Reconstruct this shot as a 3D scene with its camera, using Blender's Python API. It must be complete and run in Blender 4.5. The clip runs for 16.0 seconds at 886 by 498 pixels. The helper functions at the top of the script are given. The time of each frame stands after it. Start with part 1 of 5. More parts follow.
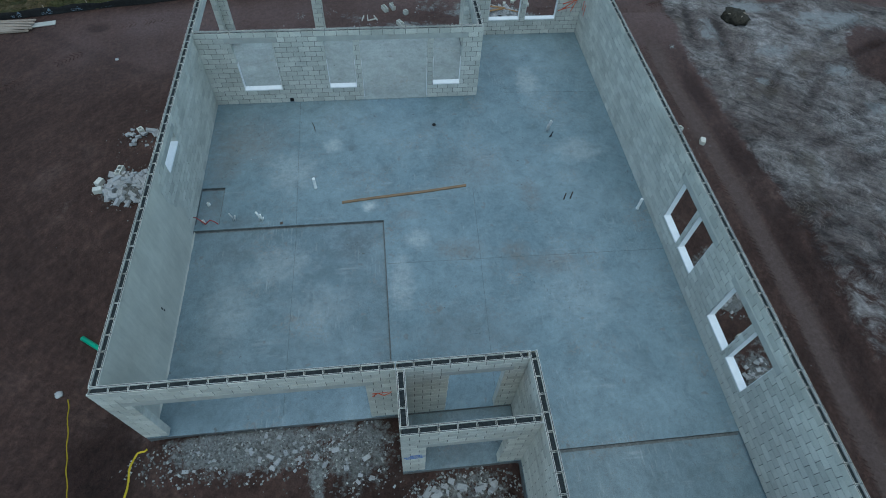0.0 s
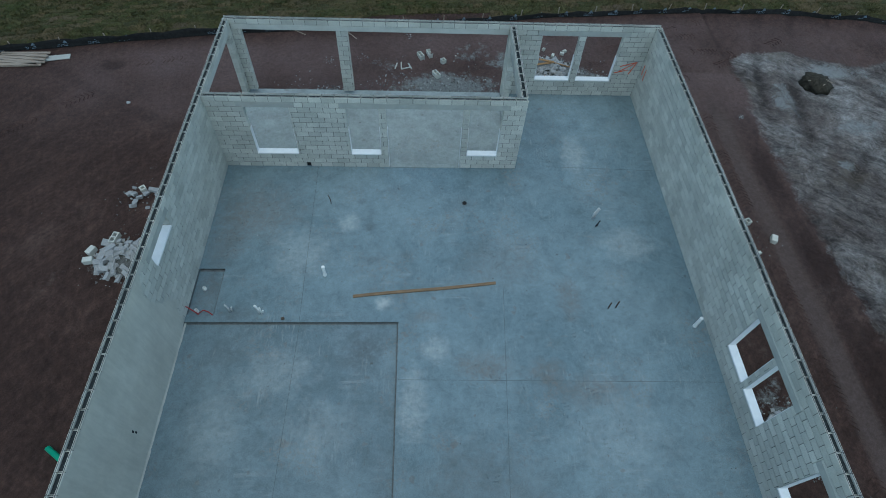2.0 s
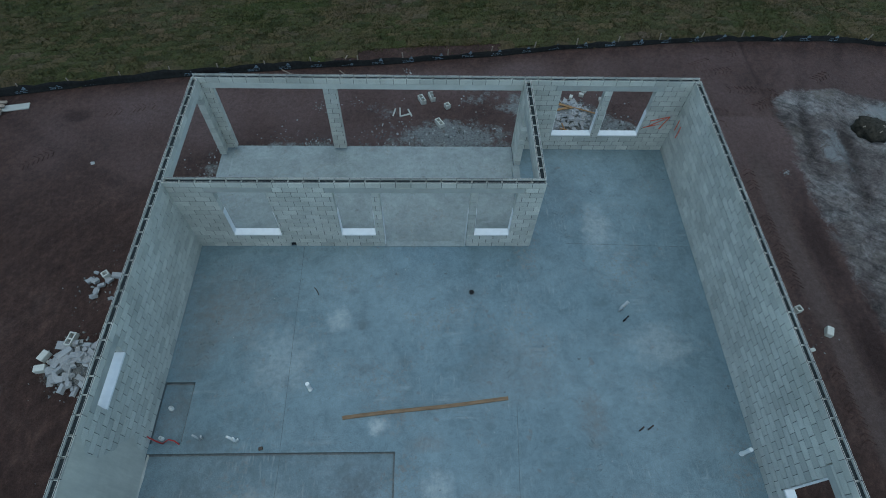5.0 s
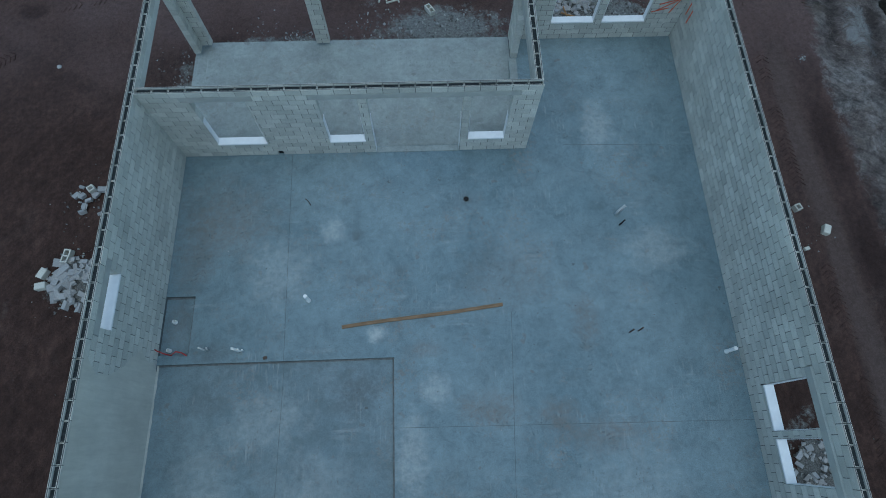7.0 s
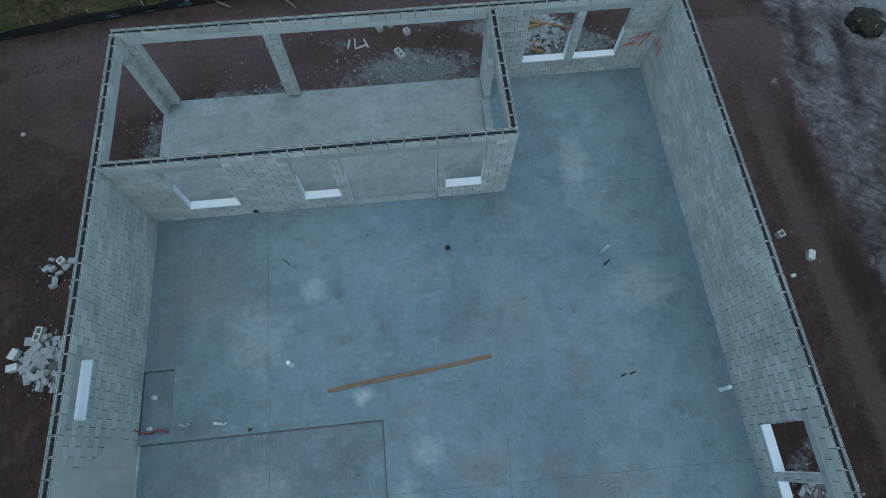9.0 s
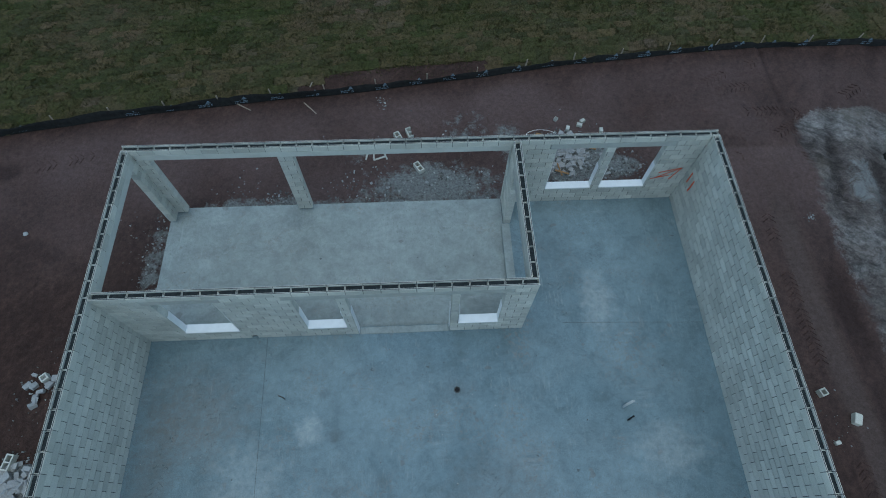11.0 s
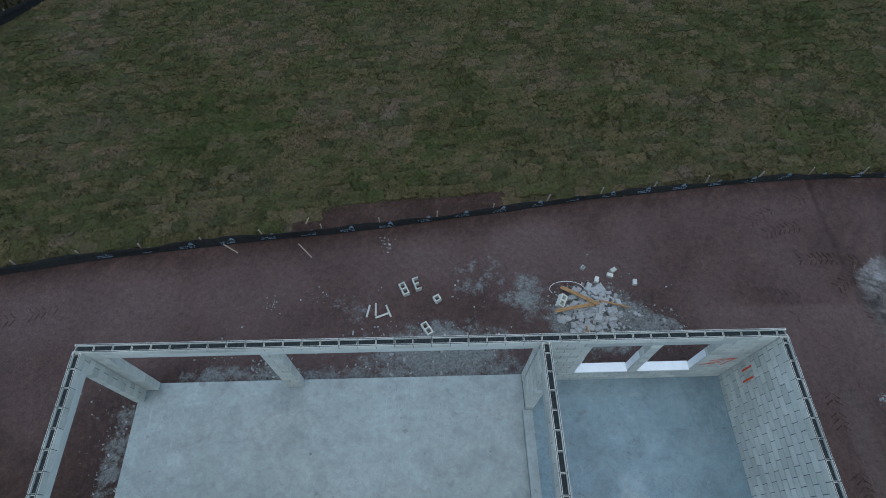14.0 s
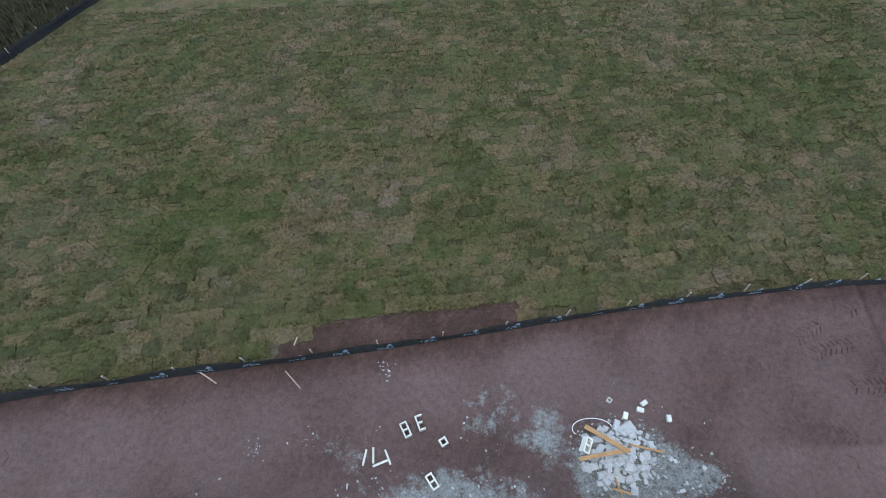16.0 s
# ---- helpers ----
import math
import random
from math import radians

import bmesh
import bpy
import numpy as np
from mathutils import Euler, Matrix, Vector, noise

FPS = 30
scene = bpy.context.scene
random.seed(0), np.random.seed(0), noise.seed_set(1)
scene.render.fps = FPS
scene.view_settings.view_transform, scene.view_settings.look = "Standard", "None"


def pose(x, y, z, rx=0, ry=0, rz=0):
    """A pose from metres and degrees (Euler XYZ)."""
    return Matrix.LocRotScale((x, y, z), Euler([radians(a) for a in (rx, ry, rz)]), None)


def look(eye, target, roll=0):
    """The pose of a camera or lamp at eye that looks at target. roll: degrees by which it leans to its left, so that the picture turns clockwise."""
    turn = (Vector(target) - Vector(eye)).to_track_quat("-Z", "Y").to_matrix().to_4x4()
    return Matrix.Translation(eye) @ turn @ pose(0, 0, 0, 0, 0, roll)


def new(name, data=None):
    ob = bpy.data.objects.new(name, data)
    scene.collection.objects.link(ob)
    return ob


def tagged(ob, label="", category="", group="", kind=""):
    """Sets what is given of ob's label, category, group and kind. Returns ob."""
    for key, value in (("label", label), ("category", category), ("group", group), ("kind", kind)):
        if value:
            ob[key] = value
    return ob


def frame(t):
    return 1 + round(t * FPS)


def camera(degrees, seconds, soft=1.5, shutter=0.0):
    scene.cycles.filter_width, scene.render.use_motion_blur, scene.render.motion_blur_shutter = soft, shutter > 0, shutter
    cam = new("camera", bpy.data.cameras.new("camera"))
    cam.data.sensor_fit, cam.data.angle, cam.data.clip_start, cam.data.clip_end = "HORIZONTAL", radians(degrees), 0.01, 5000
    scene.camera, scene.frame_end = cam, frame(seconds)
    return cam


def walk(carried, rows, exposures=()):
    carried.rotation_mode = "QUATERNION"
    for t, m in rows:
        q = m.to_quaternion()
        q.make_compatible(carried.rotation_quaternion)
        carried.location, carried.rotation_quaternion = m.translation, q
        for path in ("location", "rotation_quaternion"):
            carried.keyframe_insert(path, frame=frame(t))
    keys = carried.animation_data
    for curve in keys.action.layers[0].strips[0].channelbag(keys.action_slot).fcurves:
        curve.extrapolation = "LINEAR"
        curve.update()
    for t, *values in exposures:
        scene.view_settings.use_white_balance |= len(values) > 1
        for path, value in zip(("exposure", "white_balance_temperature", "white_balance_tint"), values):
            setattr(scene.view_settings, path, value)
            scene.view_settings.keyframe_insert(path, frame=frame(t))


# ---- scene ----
cam = camera(78.7, 16.0, soft=1.0)
PATH = [
    (0, (6.544, -4.760, 14.294), (6.731, -3.626, 12.658), 4),
    (0.5, (6.641, -3.763, 14.248), (6.824, -2.629, 12.611), 4.1),
    (1, (6.749, -2.800, 14.220), (6.905, -1.664, 12.582), 4),
    (1.5, (6.894, -1.747, 14.210), (6.995, -0.610, 12.567), 3.7),
    (2, (6.964, -0.791, 14.191), (7.047, 0.350, 12.550), 3.7),
    (2.5, (7.001, 0.123, 14.183), (7.079, 1.264, 12.542), 3.6),
    (3, (7.040, 0.945, 14.182), (7.110, 2.089, 12.543), 3.4),
    (3.5, (7.053, 1.735, 14.192), (7.121, 2.878, 12.552), 3.3),
    (3.7, (7.066, 2.030, 14.191), (7.131, 3.175, 12.553), 3.3),
    (5.8, (7.221, 4.013, 14.153), (7.272, 4.859, 12.342), 2.2),
    (6, (7.250, 4.128, 14.162), (7.298, 4.868, 12.305), 2.3),
    (6.5, (7.306, 4.256, 14.210), (7.352, 4.942, 12.332), 2.4),
    (7, (7.341, 4.237, 14.252), (7.391, 4.924, 12.375), 2.2),
    (7.5, (7.400, 4.284, 14.267), (7.487, 4.973, 12.392), 1.5),
    (8, (7.465, 4.455, 14.302), (7.558, 5.145, 12.428), 1.3),
    (8.2, (7.509, 4.616, 14.321), (7.602, 5.300, 12.443), 1.3),
    (10.3, (7.746, 6.899, 14.403), (7.819, 7.751, 12.595), 1.6),
    (10.5, (7.773, 7.168, 14.389), (7.840, 8.036, 12.588), 1.5),
    (11, (7.773, 7.895, 14.367), (7.833, 8.795, 12.583), 1.5),
    (11.5, (7.767, 8.618, 14.329), (7.823, 9.554, 12.562), 1.4),
    (12, (7.778, 9.394, 14.320), (7.829, 10.366, 12.573), 1.1),
    (12.5, (7.747, 10.195, 14.329), (7.798, 11.170, 12.584), 1.3),
    (13, (7.738, 10.996, 14.324), (7.788, 11.975, 12.581), 1.4),
    (13.5, (7.701, 11.824, 14.318), (7.753, 12.806, 12.577), 1.5),
    (14, (7.706, 12.710, 14.330), (7.757, 13.694, 12.590), 1.5),
    (14.5, (7.721, 13.650, 14.324), (7.770, 14.634, 12.584), 1.3),
    (15, (7.703, 14.640, 14.346), (7.753, 15.626, 12.607), 1.4),
    (15.5, (7.670, 15.702, 14.353), (7.720, 16.687, 12.613), 1.4),
    (16, (7.658, 16.828, 14.296), (7.708, 17.808, 12.554), 1.3),
]
EXPOSURES = [(0, 0.3, 6000, -10), (3.5, 0.11, 6000, -11), (7, 0.0, 5650, -10), (11, 0.09, 5850, -10), (13.5, 0.32, 5950, -6), (14.5, 0.6, 6100, -2), (15.3, 1.12, 6200, -2), (16, 1.5, 6300, 0)]
walk(cam, [(t, look(eye, target, roll)) for t, eye, target, roll in PATH], EXPOSURES)

# ---- world and sun: dusk under an even, bluish overcast sky ----
world = bpy.data.worlds.new("overcast_sky")
world.use_nodes = True
scene.world = world
wn = world.node_tree.nodes
wl = world.node_tree.links
sky = wn.new("ShaderNodeTexSky")
sky.sky_type = "NISHITA"
sky.sun_disc = False
sky.sun_elevation = radians(78)
sky.sun_rotation = radians(200)
sky.air_density = 1.0
sky.dust_density = 1.5
wn["Background"].inputs["Strength"].default_value = 0.145
wl.new(sky.outputs["Color"], wn["Background"].inputs["Color"])
sun = new("sun", bpy.data.lights.new("sun", "SUN"))
sun.data.energy = 0.55
sun.data.angle = radians(100)
sun.data.color = (1.0, 0.95, 0.88)
sun.matrix_world = look((0, 0, 0), (-0.06, 0.2, -1.15))


# ---- materials ----
class Mat:
    """A small builder for node materials."""

    def __init__(self, name, rough=0.9, spec=0.3, metal=0.0):
        self.m = bpy.data.materials.new(name)
        self.m.use_nodes = True
        self.t = self.m.node_tree
        self.b = self.t.nodes["Principled BSDF"]
        self.b.inputs["Roughness"].default_value = rough
        self.b.inputs["Specular IOR Level"].default_value = spec
        self.b.inputs["Metallic"].default_value = metal
        self.co = self.t.nodes.new("ShaderNodeTexCoord").outputs["Object"]
        self.geo = None

    def n(self, kind, **vals):
        node = self.t.nodes.new(kind)
        for k, v in vals.items():
            node.inputs[k.replace("_", " ")].default_value = v
        return node

    def world_co(self):
        if not self.geo:
            self.geo = self.t.nodes.new("ShaderNodeNewGeometry")
        return self.geo.outputs["Position"]

    def noise(self, scale, detail=4.0, rough=0.6, world_space=True, stretch=None, distort=0.0, turn=0.0):
        node = self.n("ShaderNodeTexNoise", Scale=scale, Detail=detail, Roughness=rough, Distortion=distort)
        src = self.world_co() if world_space else self.co
        if stretch:
            mp = self.n("ShaderNodeMapping")
            mp.inputs["Scale"].default_value = stretch
            if turn:
                first = self.n("ShaderNodeMapping")
                first.inputs["Rotation"].default_value = (0, 0, radians(turn))
                self.t.links.new(src, first.inputs["Vector"])
                src = first.outputs["Vector"]
            self.t.links.new(src, mp.inputs["Vector"])
            src = mp.outputs["Vector"]
        self.t.links.new(src, node.inputs["Vector"])
        return node.outputs["Fac"]

    def ramp(self, fac, *stops):
        node = self.t.nodes.new("ShaderNodeValToRGB")
        els = node.color_ramp.elements
        while len(els) < len(stops):
            els.new(0.5)
        for el, (p, c) in zip(els, stops):
            el.position = p
            el.color = (c, c, c, 1) if isinstance(c, (int, float)) else (*c, 1)
        self.t.links.new(fac, node.inputs["Fac"])
        return node.outputs["Color"]

    def mix(self, fac, a, b, mode="MIX"):
        node = self.t.nodes.new("ShaderNodeMix")
        node.data_type = "RGBA"
        node.blend_type = mode
        for i, v in ((0, fac), (6, a), (7, b)):
            sock = node.inputs[i]
            if isinstance(v, (int, float)):
                sock.default_value = v if i == 0 else (v, v, v, 1)
            elif isinstance(v, tuple):
                sock.default_value = (*v, 1)
            else:
                self.t.links.new(v, sock)
        return node.outputs[2]

    def math(self, op, a, b):
        node = self.t.nodes.new("ShaderNodeMath")
        node.operation = op
        for sock, v in zip(node.inputs, (a, b)):
            if isinstance(v, (int, float)):
                sock.default_value = v
            else:
                self.t.links.new(v, sock)
        return node.outputs[0]

    def blob(self, x, y, rx, ry, ragged, turn=0.0):
        """1 inside an uneven patch of the plan, fading to 0 at its rim."""
        mp = self.n("ShaderNodeMapping")
        mp.vector_type = "TEXTURE"
        mp.inputs["Location"].default_value = (x, y, 0)
        mp.inputs["Rotation"].default_value = (0, 0, radians(turn))
        mp.inputs["Scale"].default_value = (rx, ry, 1000)
        self.t.links.new(self.world_co(), mp.inputs["Vector"])
        ln = self.t.nodes.new("ShaderNodeVectorMath")
        ln.operation = "LENGTH"
        self.t.links.new(mp.outputs["Vector"], ln.inputs[0])
        return self.ramp(self.math("ADD", ln.outputs["Value"], ragged), (0.35, 1.0), (1.0, 0.0))

    def attr(self, name):
        node = self.t.nodes.new("ShaderNodeAttribute")
        node.attribute_name = name
        return node.outputs["Fac"]

    def rand(self, island=False):
        if island:
            if not self.geo:
                self.world_co()
            return self.geo.outputs["Random Per Island"]
        return self.t.nodes.new("ShaderNodeObjectInfo").outputs["Random"]

    def color(self, c):
        if isinstance(c, tuple):
            self.b.inputs["Base Color"].default_value = (*c, 1)
        else:
            self.t.links.new(c, self.b.inputs["Base Color"])
        return self

    def bump(self, h, dist=0.01, strength=1.0):
        node = self.n("ShaderNodeBump", Distance=dist, Strength=strength)
        self.t.links.new(h, node.inputs["Height"])
        if self.b.inputs["Normal"].links:
            self.t.links.new(self.b.inputs["Normal"].links[0].from_socket, node.inputs["Normal"])
        self.t.links.new(node.outputs["Normal"], self.b.inputs["Normal"])
        return self

    def roughness(self, c):
        self.t.links.new(c, self.b.inputs["Roughness"])
        return self


def cmu_material(name, island, tint=1.0):
    m = Mat(name, 0.95, 0.2)
    base = m.mix(m.rand(island), (0.52 * tint, 0.515 * tint, 0.465 * tint), (0.68 * tint, 0.67 * tint, 0.605 * tint))
    c = m.mix(1.0, base, m.ramp(m.noise(0.9, 5), (0.3, 0.82), (0.7, 1.08)), "MULTIPLY")
    c = m.mix(1.0, c, m.ramp(m.noise(60, 3), (0.25, 0.78), (0.75, 1.1)), "MULTIPLY")
    c = m.mix(m.ramp(m.noise(5, 4, 0.7), (0.56, 0.0), (0.7, 0.4)), c, (0.36, 0.36, 0.33))
    c = m.mix(m.ramp(m.noise(2.2, 5, 0.7, stretch=(1, 1, 2.5)), (0.56, 0.0), (0.7, 0.3)), c, (0.66, 0.655, 0.62))
    m.color(c).bump(m.noise(150, 3), 0.004, 0.6)
    return m.m


CMU = cmu_material("concrete_block", False)
CMU_ISLAND = cmu_material("concrete_block_laid", True)
m = Mat("mortar", 0.95, 0.2)
MORTAR = m.color(m.ramp(m.noise(30, 4), (0.3, 0.075), (0.7, 0.14))).m
m = Mat("precast_lintel", 0.9, 0.25)
LINTEL = m.color(m.mix(m.ramp(m.noise(1.2, 5, 0.7), (0.52, 0.0), (0.7, 0.3)), m.ramp(m.noise(3, 6), (0.3, (0.36, 0.365, 0.34)), (0.7, (0.46, 0.465, 0.43))), (0.42, 0.34, 0.29))).bump(m.noise(80, 3), 0.003, 0.5).m
# near-black that paints the shade inside block cells and wall holes
m = Mat("hole_shade", 0.95, 0.1)
HOLE_SHADE = m.color(m.ramp(m.noise(14, 5), (0.3, (0.018, 0.022, 0.024)), (0.7, (0.045, 0.052, 0.055)))).bump(m.noise(25, 3), 0.02, 0.8).m
m = Mat("parging", 0.9, 0.2)
c = m.mix(1.0, m.ramp(m.noise(0.8, 6, 0.65), (0.3, (0.49, 0.475, 0.42)), (0.7, (0.61, 0.59, 0.52))), m.ramp(m.noise(2.5, 5, 0.7, stretch=(1, 3, 0.5)), (0.3, 0.88), (0.7, 1.06)), "MULTIPLY")
PARGE = m.color(c).bump(m.noise(30, 4), 0.004, 0.5).m
m = Mat("white_precast", 0.7, 0.35)
WHITE = m.color(m.ramp(m.noise(6, 5), (0.3, 0.78), (0.7, 0.86))).m

m = Mat("smooth_beam", 0.9, 0.25)
BEAM = m.color(m.ramp(m.noise(1.4, 6, 0.7), (0.3, (0.47, 0.475, 0.435)), (0.7, (0.6, 0.6, 0.55)))).bump(m.noise(60, 3), 0.003, 0.4).m


def slab_material(name, dark, light, patches=(), grain=1.0):
    m = Mat(name, 0.6, 0.4)
    big = m.noise(0.28, 5, 0.6, distort=0.6)
    c = m.ramp(big, (0.32, dark), (0.68, light))
    c = m.mix(1.0, c, m.ramp(m.noise(1.6, 7, 0.7, distort=0.4), (0.28, 0.74), (0.5, 0.97), (0.74, 1.15)), "MULTIPLY")
    # scuffed brown soil prints
    soil = m.math("MULTIPLY", m.ramp(m.noise(0.55, 3), (0.52, 0.0), (0.64, 1.0)), m.ramp(m.noise(9, 6, 0.75, distort=1.0), (0.5, 0.0), (0.62, 0.55)))
    c = m.mix(soil, c, (0.24, 0.2, 0.17))
    # pale laitance patches and drag streaks
    pale = m.math("MULTIPLY", m.ramp(m.noise(0.7, 2), (0.58, 0.0), (0.7, 1.0)), m.ramp(m.noise(1.4, 5, 0.6, stretch=(0.6, 6, 1)), (0.5, 0.0), (0.7, 0.32)))
    c = m.mix(pale, c, (0.5, 0.52, 0.52))
    spots = m.ramp(m.noise(2.1, 2, 0.5), (0.7, 0.0), (0.73, 0.5))
    c = m.mix(spots, c, (0.17, 0.16, 0.15))
    c = m.mix(1.0, c, m.ramp(m.noise(7, 7, 0.8, distort=0.5), (0.3, 0.8), (0.5, 1.0), (0.7, 1.16)), "MULTIPLY")
    c = m.mix(grain, c, m.ramp(m.noise(40, 4, 0.8), (0.3, 0.72), (0.7, 1.22)), "MULTIPLY")
    specks = m.math("MULTIPLY", m.ramp(m.noise(0.8, 5, 0.7), (0.42, 0.15), (0.62, 1.0)), m.ramp(m.noise(13, 5, 0.8), (0.6, 0.0), (0.68, 0.5 * grain)))
    c = m.mix(specks, c, (0.12, 0.125, 0.125))
    flecks = m.ramp(m.noise(10, 4, 0.8, stretch=(1.6, 0.8, 1)), (0.66, 0.0), (0.72, 0.45 * grain))
    c = m.mix(flecks, c, (0.4, 0.43, 0.43))
    ragged = m.math("MULTIPLY", m.math("SUBTRACT", m.noise(2.4, 8, 0.82), 0.5), 2.4)
    fine = m.ramp(m.noise(6, 5, 0.8), (0.36, 0.25), (0.6, 1.0))
    for x, y, rx, ry, tint, amount in patches:
        k = m.math("MULTIPLY", m.math("MULTIPLY", m.blob(x, y, rx, ry, ragged), fine), amount)
        c = m.mix(k, c, tint)
    scrape = m.math("MULTIPLY", m.ramp(m.noise(0.5, 3, distort=0.5), (0.5, 0.0), (0.62, 1.0)), m.ramp(m.noise(5, 5, 0.7, stretch=(3.5, 0.35, 1)), (0.56, 0.0), (0.68, 0.4)))
    c = m.mix(scrape, c, (0.42, 0.45, 0.45))
    drips = m.ramp(m.noise(3.3, 3, 0.6), (0.72, 0.0), (0.735, 0.7))
    c = m.mix(drips, c, (0.085, 0.085, 0.085))
    marks = m.math("MULTIPLY", m.ramp(m.noise(0.45, 3, distort=1.0), (0.5, 0.0), (0.6, 1.0)), m.ramp(m.noise(16, 3, 0.8, stretch=(1, 0.5, 1)), (0.6, 0.0), (0.68, 0.55)))
    c = m.mix(marks, c, (0.12, 0.11, 0.1))
    m.color(c).bump(m.noise(25, 4), 0.004, 0.35)
    m.roughness(m.ramp(m.noise(0.6, 4), (0.3, 0.42), (0.7, 0.7)))
    return m.m


BROWN, DARK, PALE = (0.172, 0.162, 0.152), (0.1, 0.115, 0.125), (0.46, 0.49, 0.49)
SLAB = slab_material("floor_slab", (0.15, 0.212, 0.242), (0.222, 0.292, 0.323), (
    (1.6, 10.6, 1.9, 1.6, BROWN, 0.55), (0.8, 9.2, 0.8, 1.2, BROWN, 0.45), (11.5, 7.3, 0.5, 0.9, BROWN, 0.6), (8.8, 5.1, 1.0, 0.5, BROWN, 0.6),
    (10.5, 4.9, 0.7, 0.5, BROWN, 0.7), (11.5, 4.4, 1.4, 0.6, BROWN, 0.55), (7.1, 6.65, 0.6, 0.3, BROWN, 0.6), (9.4, 8.6, 1.6, 1.2, BROWN, 0.35), (8.6, 2.2, 2.0, 1.2, BROWN, 0.3),
    (5.31, 9.96, 0.24, 0.2, DARK, 0.75), (4.93, 11.01, 0.2, 0.18, DARK, 0.6), (5.45, 8.63, 0.4, 0.25, DARK, 0.55), (6.46, 8.84, 0.25, 0.2, DARK, 0.5), (8.45, 10.95, 0.5, 0.45, DARK, 0.45),
    (5.88, 7.1, 0.3, 0.3, PALE, 0.9), (4.63, 10.1, 0.4, 0.45, PALE, 0.6), (13.7, 9.3, 1.1, 0.8, PALE, 0.4), (3.2, 8.9, 1.1, 1.1, PALE, 0.4), (12.55, 13.3, 0.6, 1.1, PALE, 0.5),
    (6.75, 4.0, 0.5, 1.3, PALE, 0.5), (7.4, 5.6, 0.5, 0.5, PALE, 0.55), (12.3, 3.2, 1.6, 1.2, PALE, 0.22), (11.4, 14.6, 1.2, 2.2, DARK, 0.25), (0.6, 7.5, 0.5, 0.9, BROWN, 0.45), (1.6, 6.75, 0.7, 0.4, DARK, 0.6)))
PIT_SLAB = slab_material("garage_slab", (0.13, 0.18, 0.205), (0.23, 0.294, 0.322), (
    (5.3, 5.6, 0.8, 0.9, DARK, 0.7), (1.5, 5.5, 0.8, 0.5, DARK, 0.45), (3.1, 5.0, 1.2, 0.8, PALE, 0.35), (4.4, 3.4, 1.4, 1.0, PALE, 0.25), (1.6, 3.4, 0.9, 1.4, PALE, 0.25), (8.0, -0.9, 1.6, 0.7, DARK, 0.5)))
PORCH_SLAB = slab_material("porch_slab", (0.27, 0.3, 0.29), (0.33, 0.36, 0.35), ((3.9, 16.3, 0.5, 0.4, DARK, 0.4), (9.4, 13.2, 0.8, 0.5, DARK, 0.35), (1.3, 14.9, 0.3, 0.3, PALE, 0.5), (5.5, 13.2, 1.5, 0.5, DARK, 0.25)), 0.35)
# darker concrete for the vertical sides of the slabs
m = Mat("dark_slab_side", 0.95)
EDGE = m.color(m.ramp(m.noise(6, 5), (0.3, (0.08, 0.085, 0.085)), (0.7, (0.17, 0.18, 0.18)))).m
m = Mat("joint", 0.95)
JOINT = m.color((0.1, 0.11, 0.11)).m


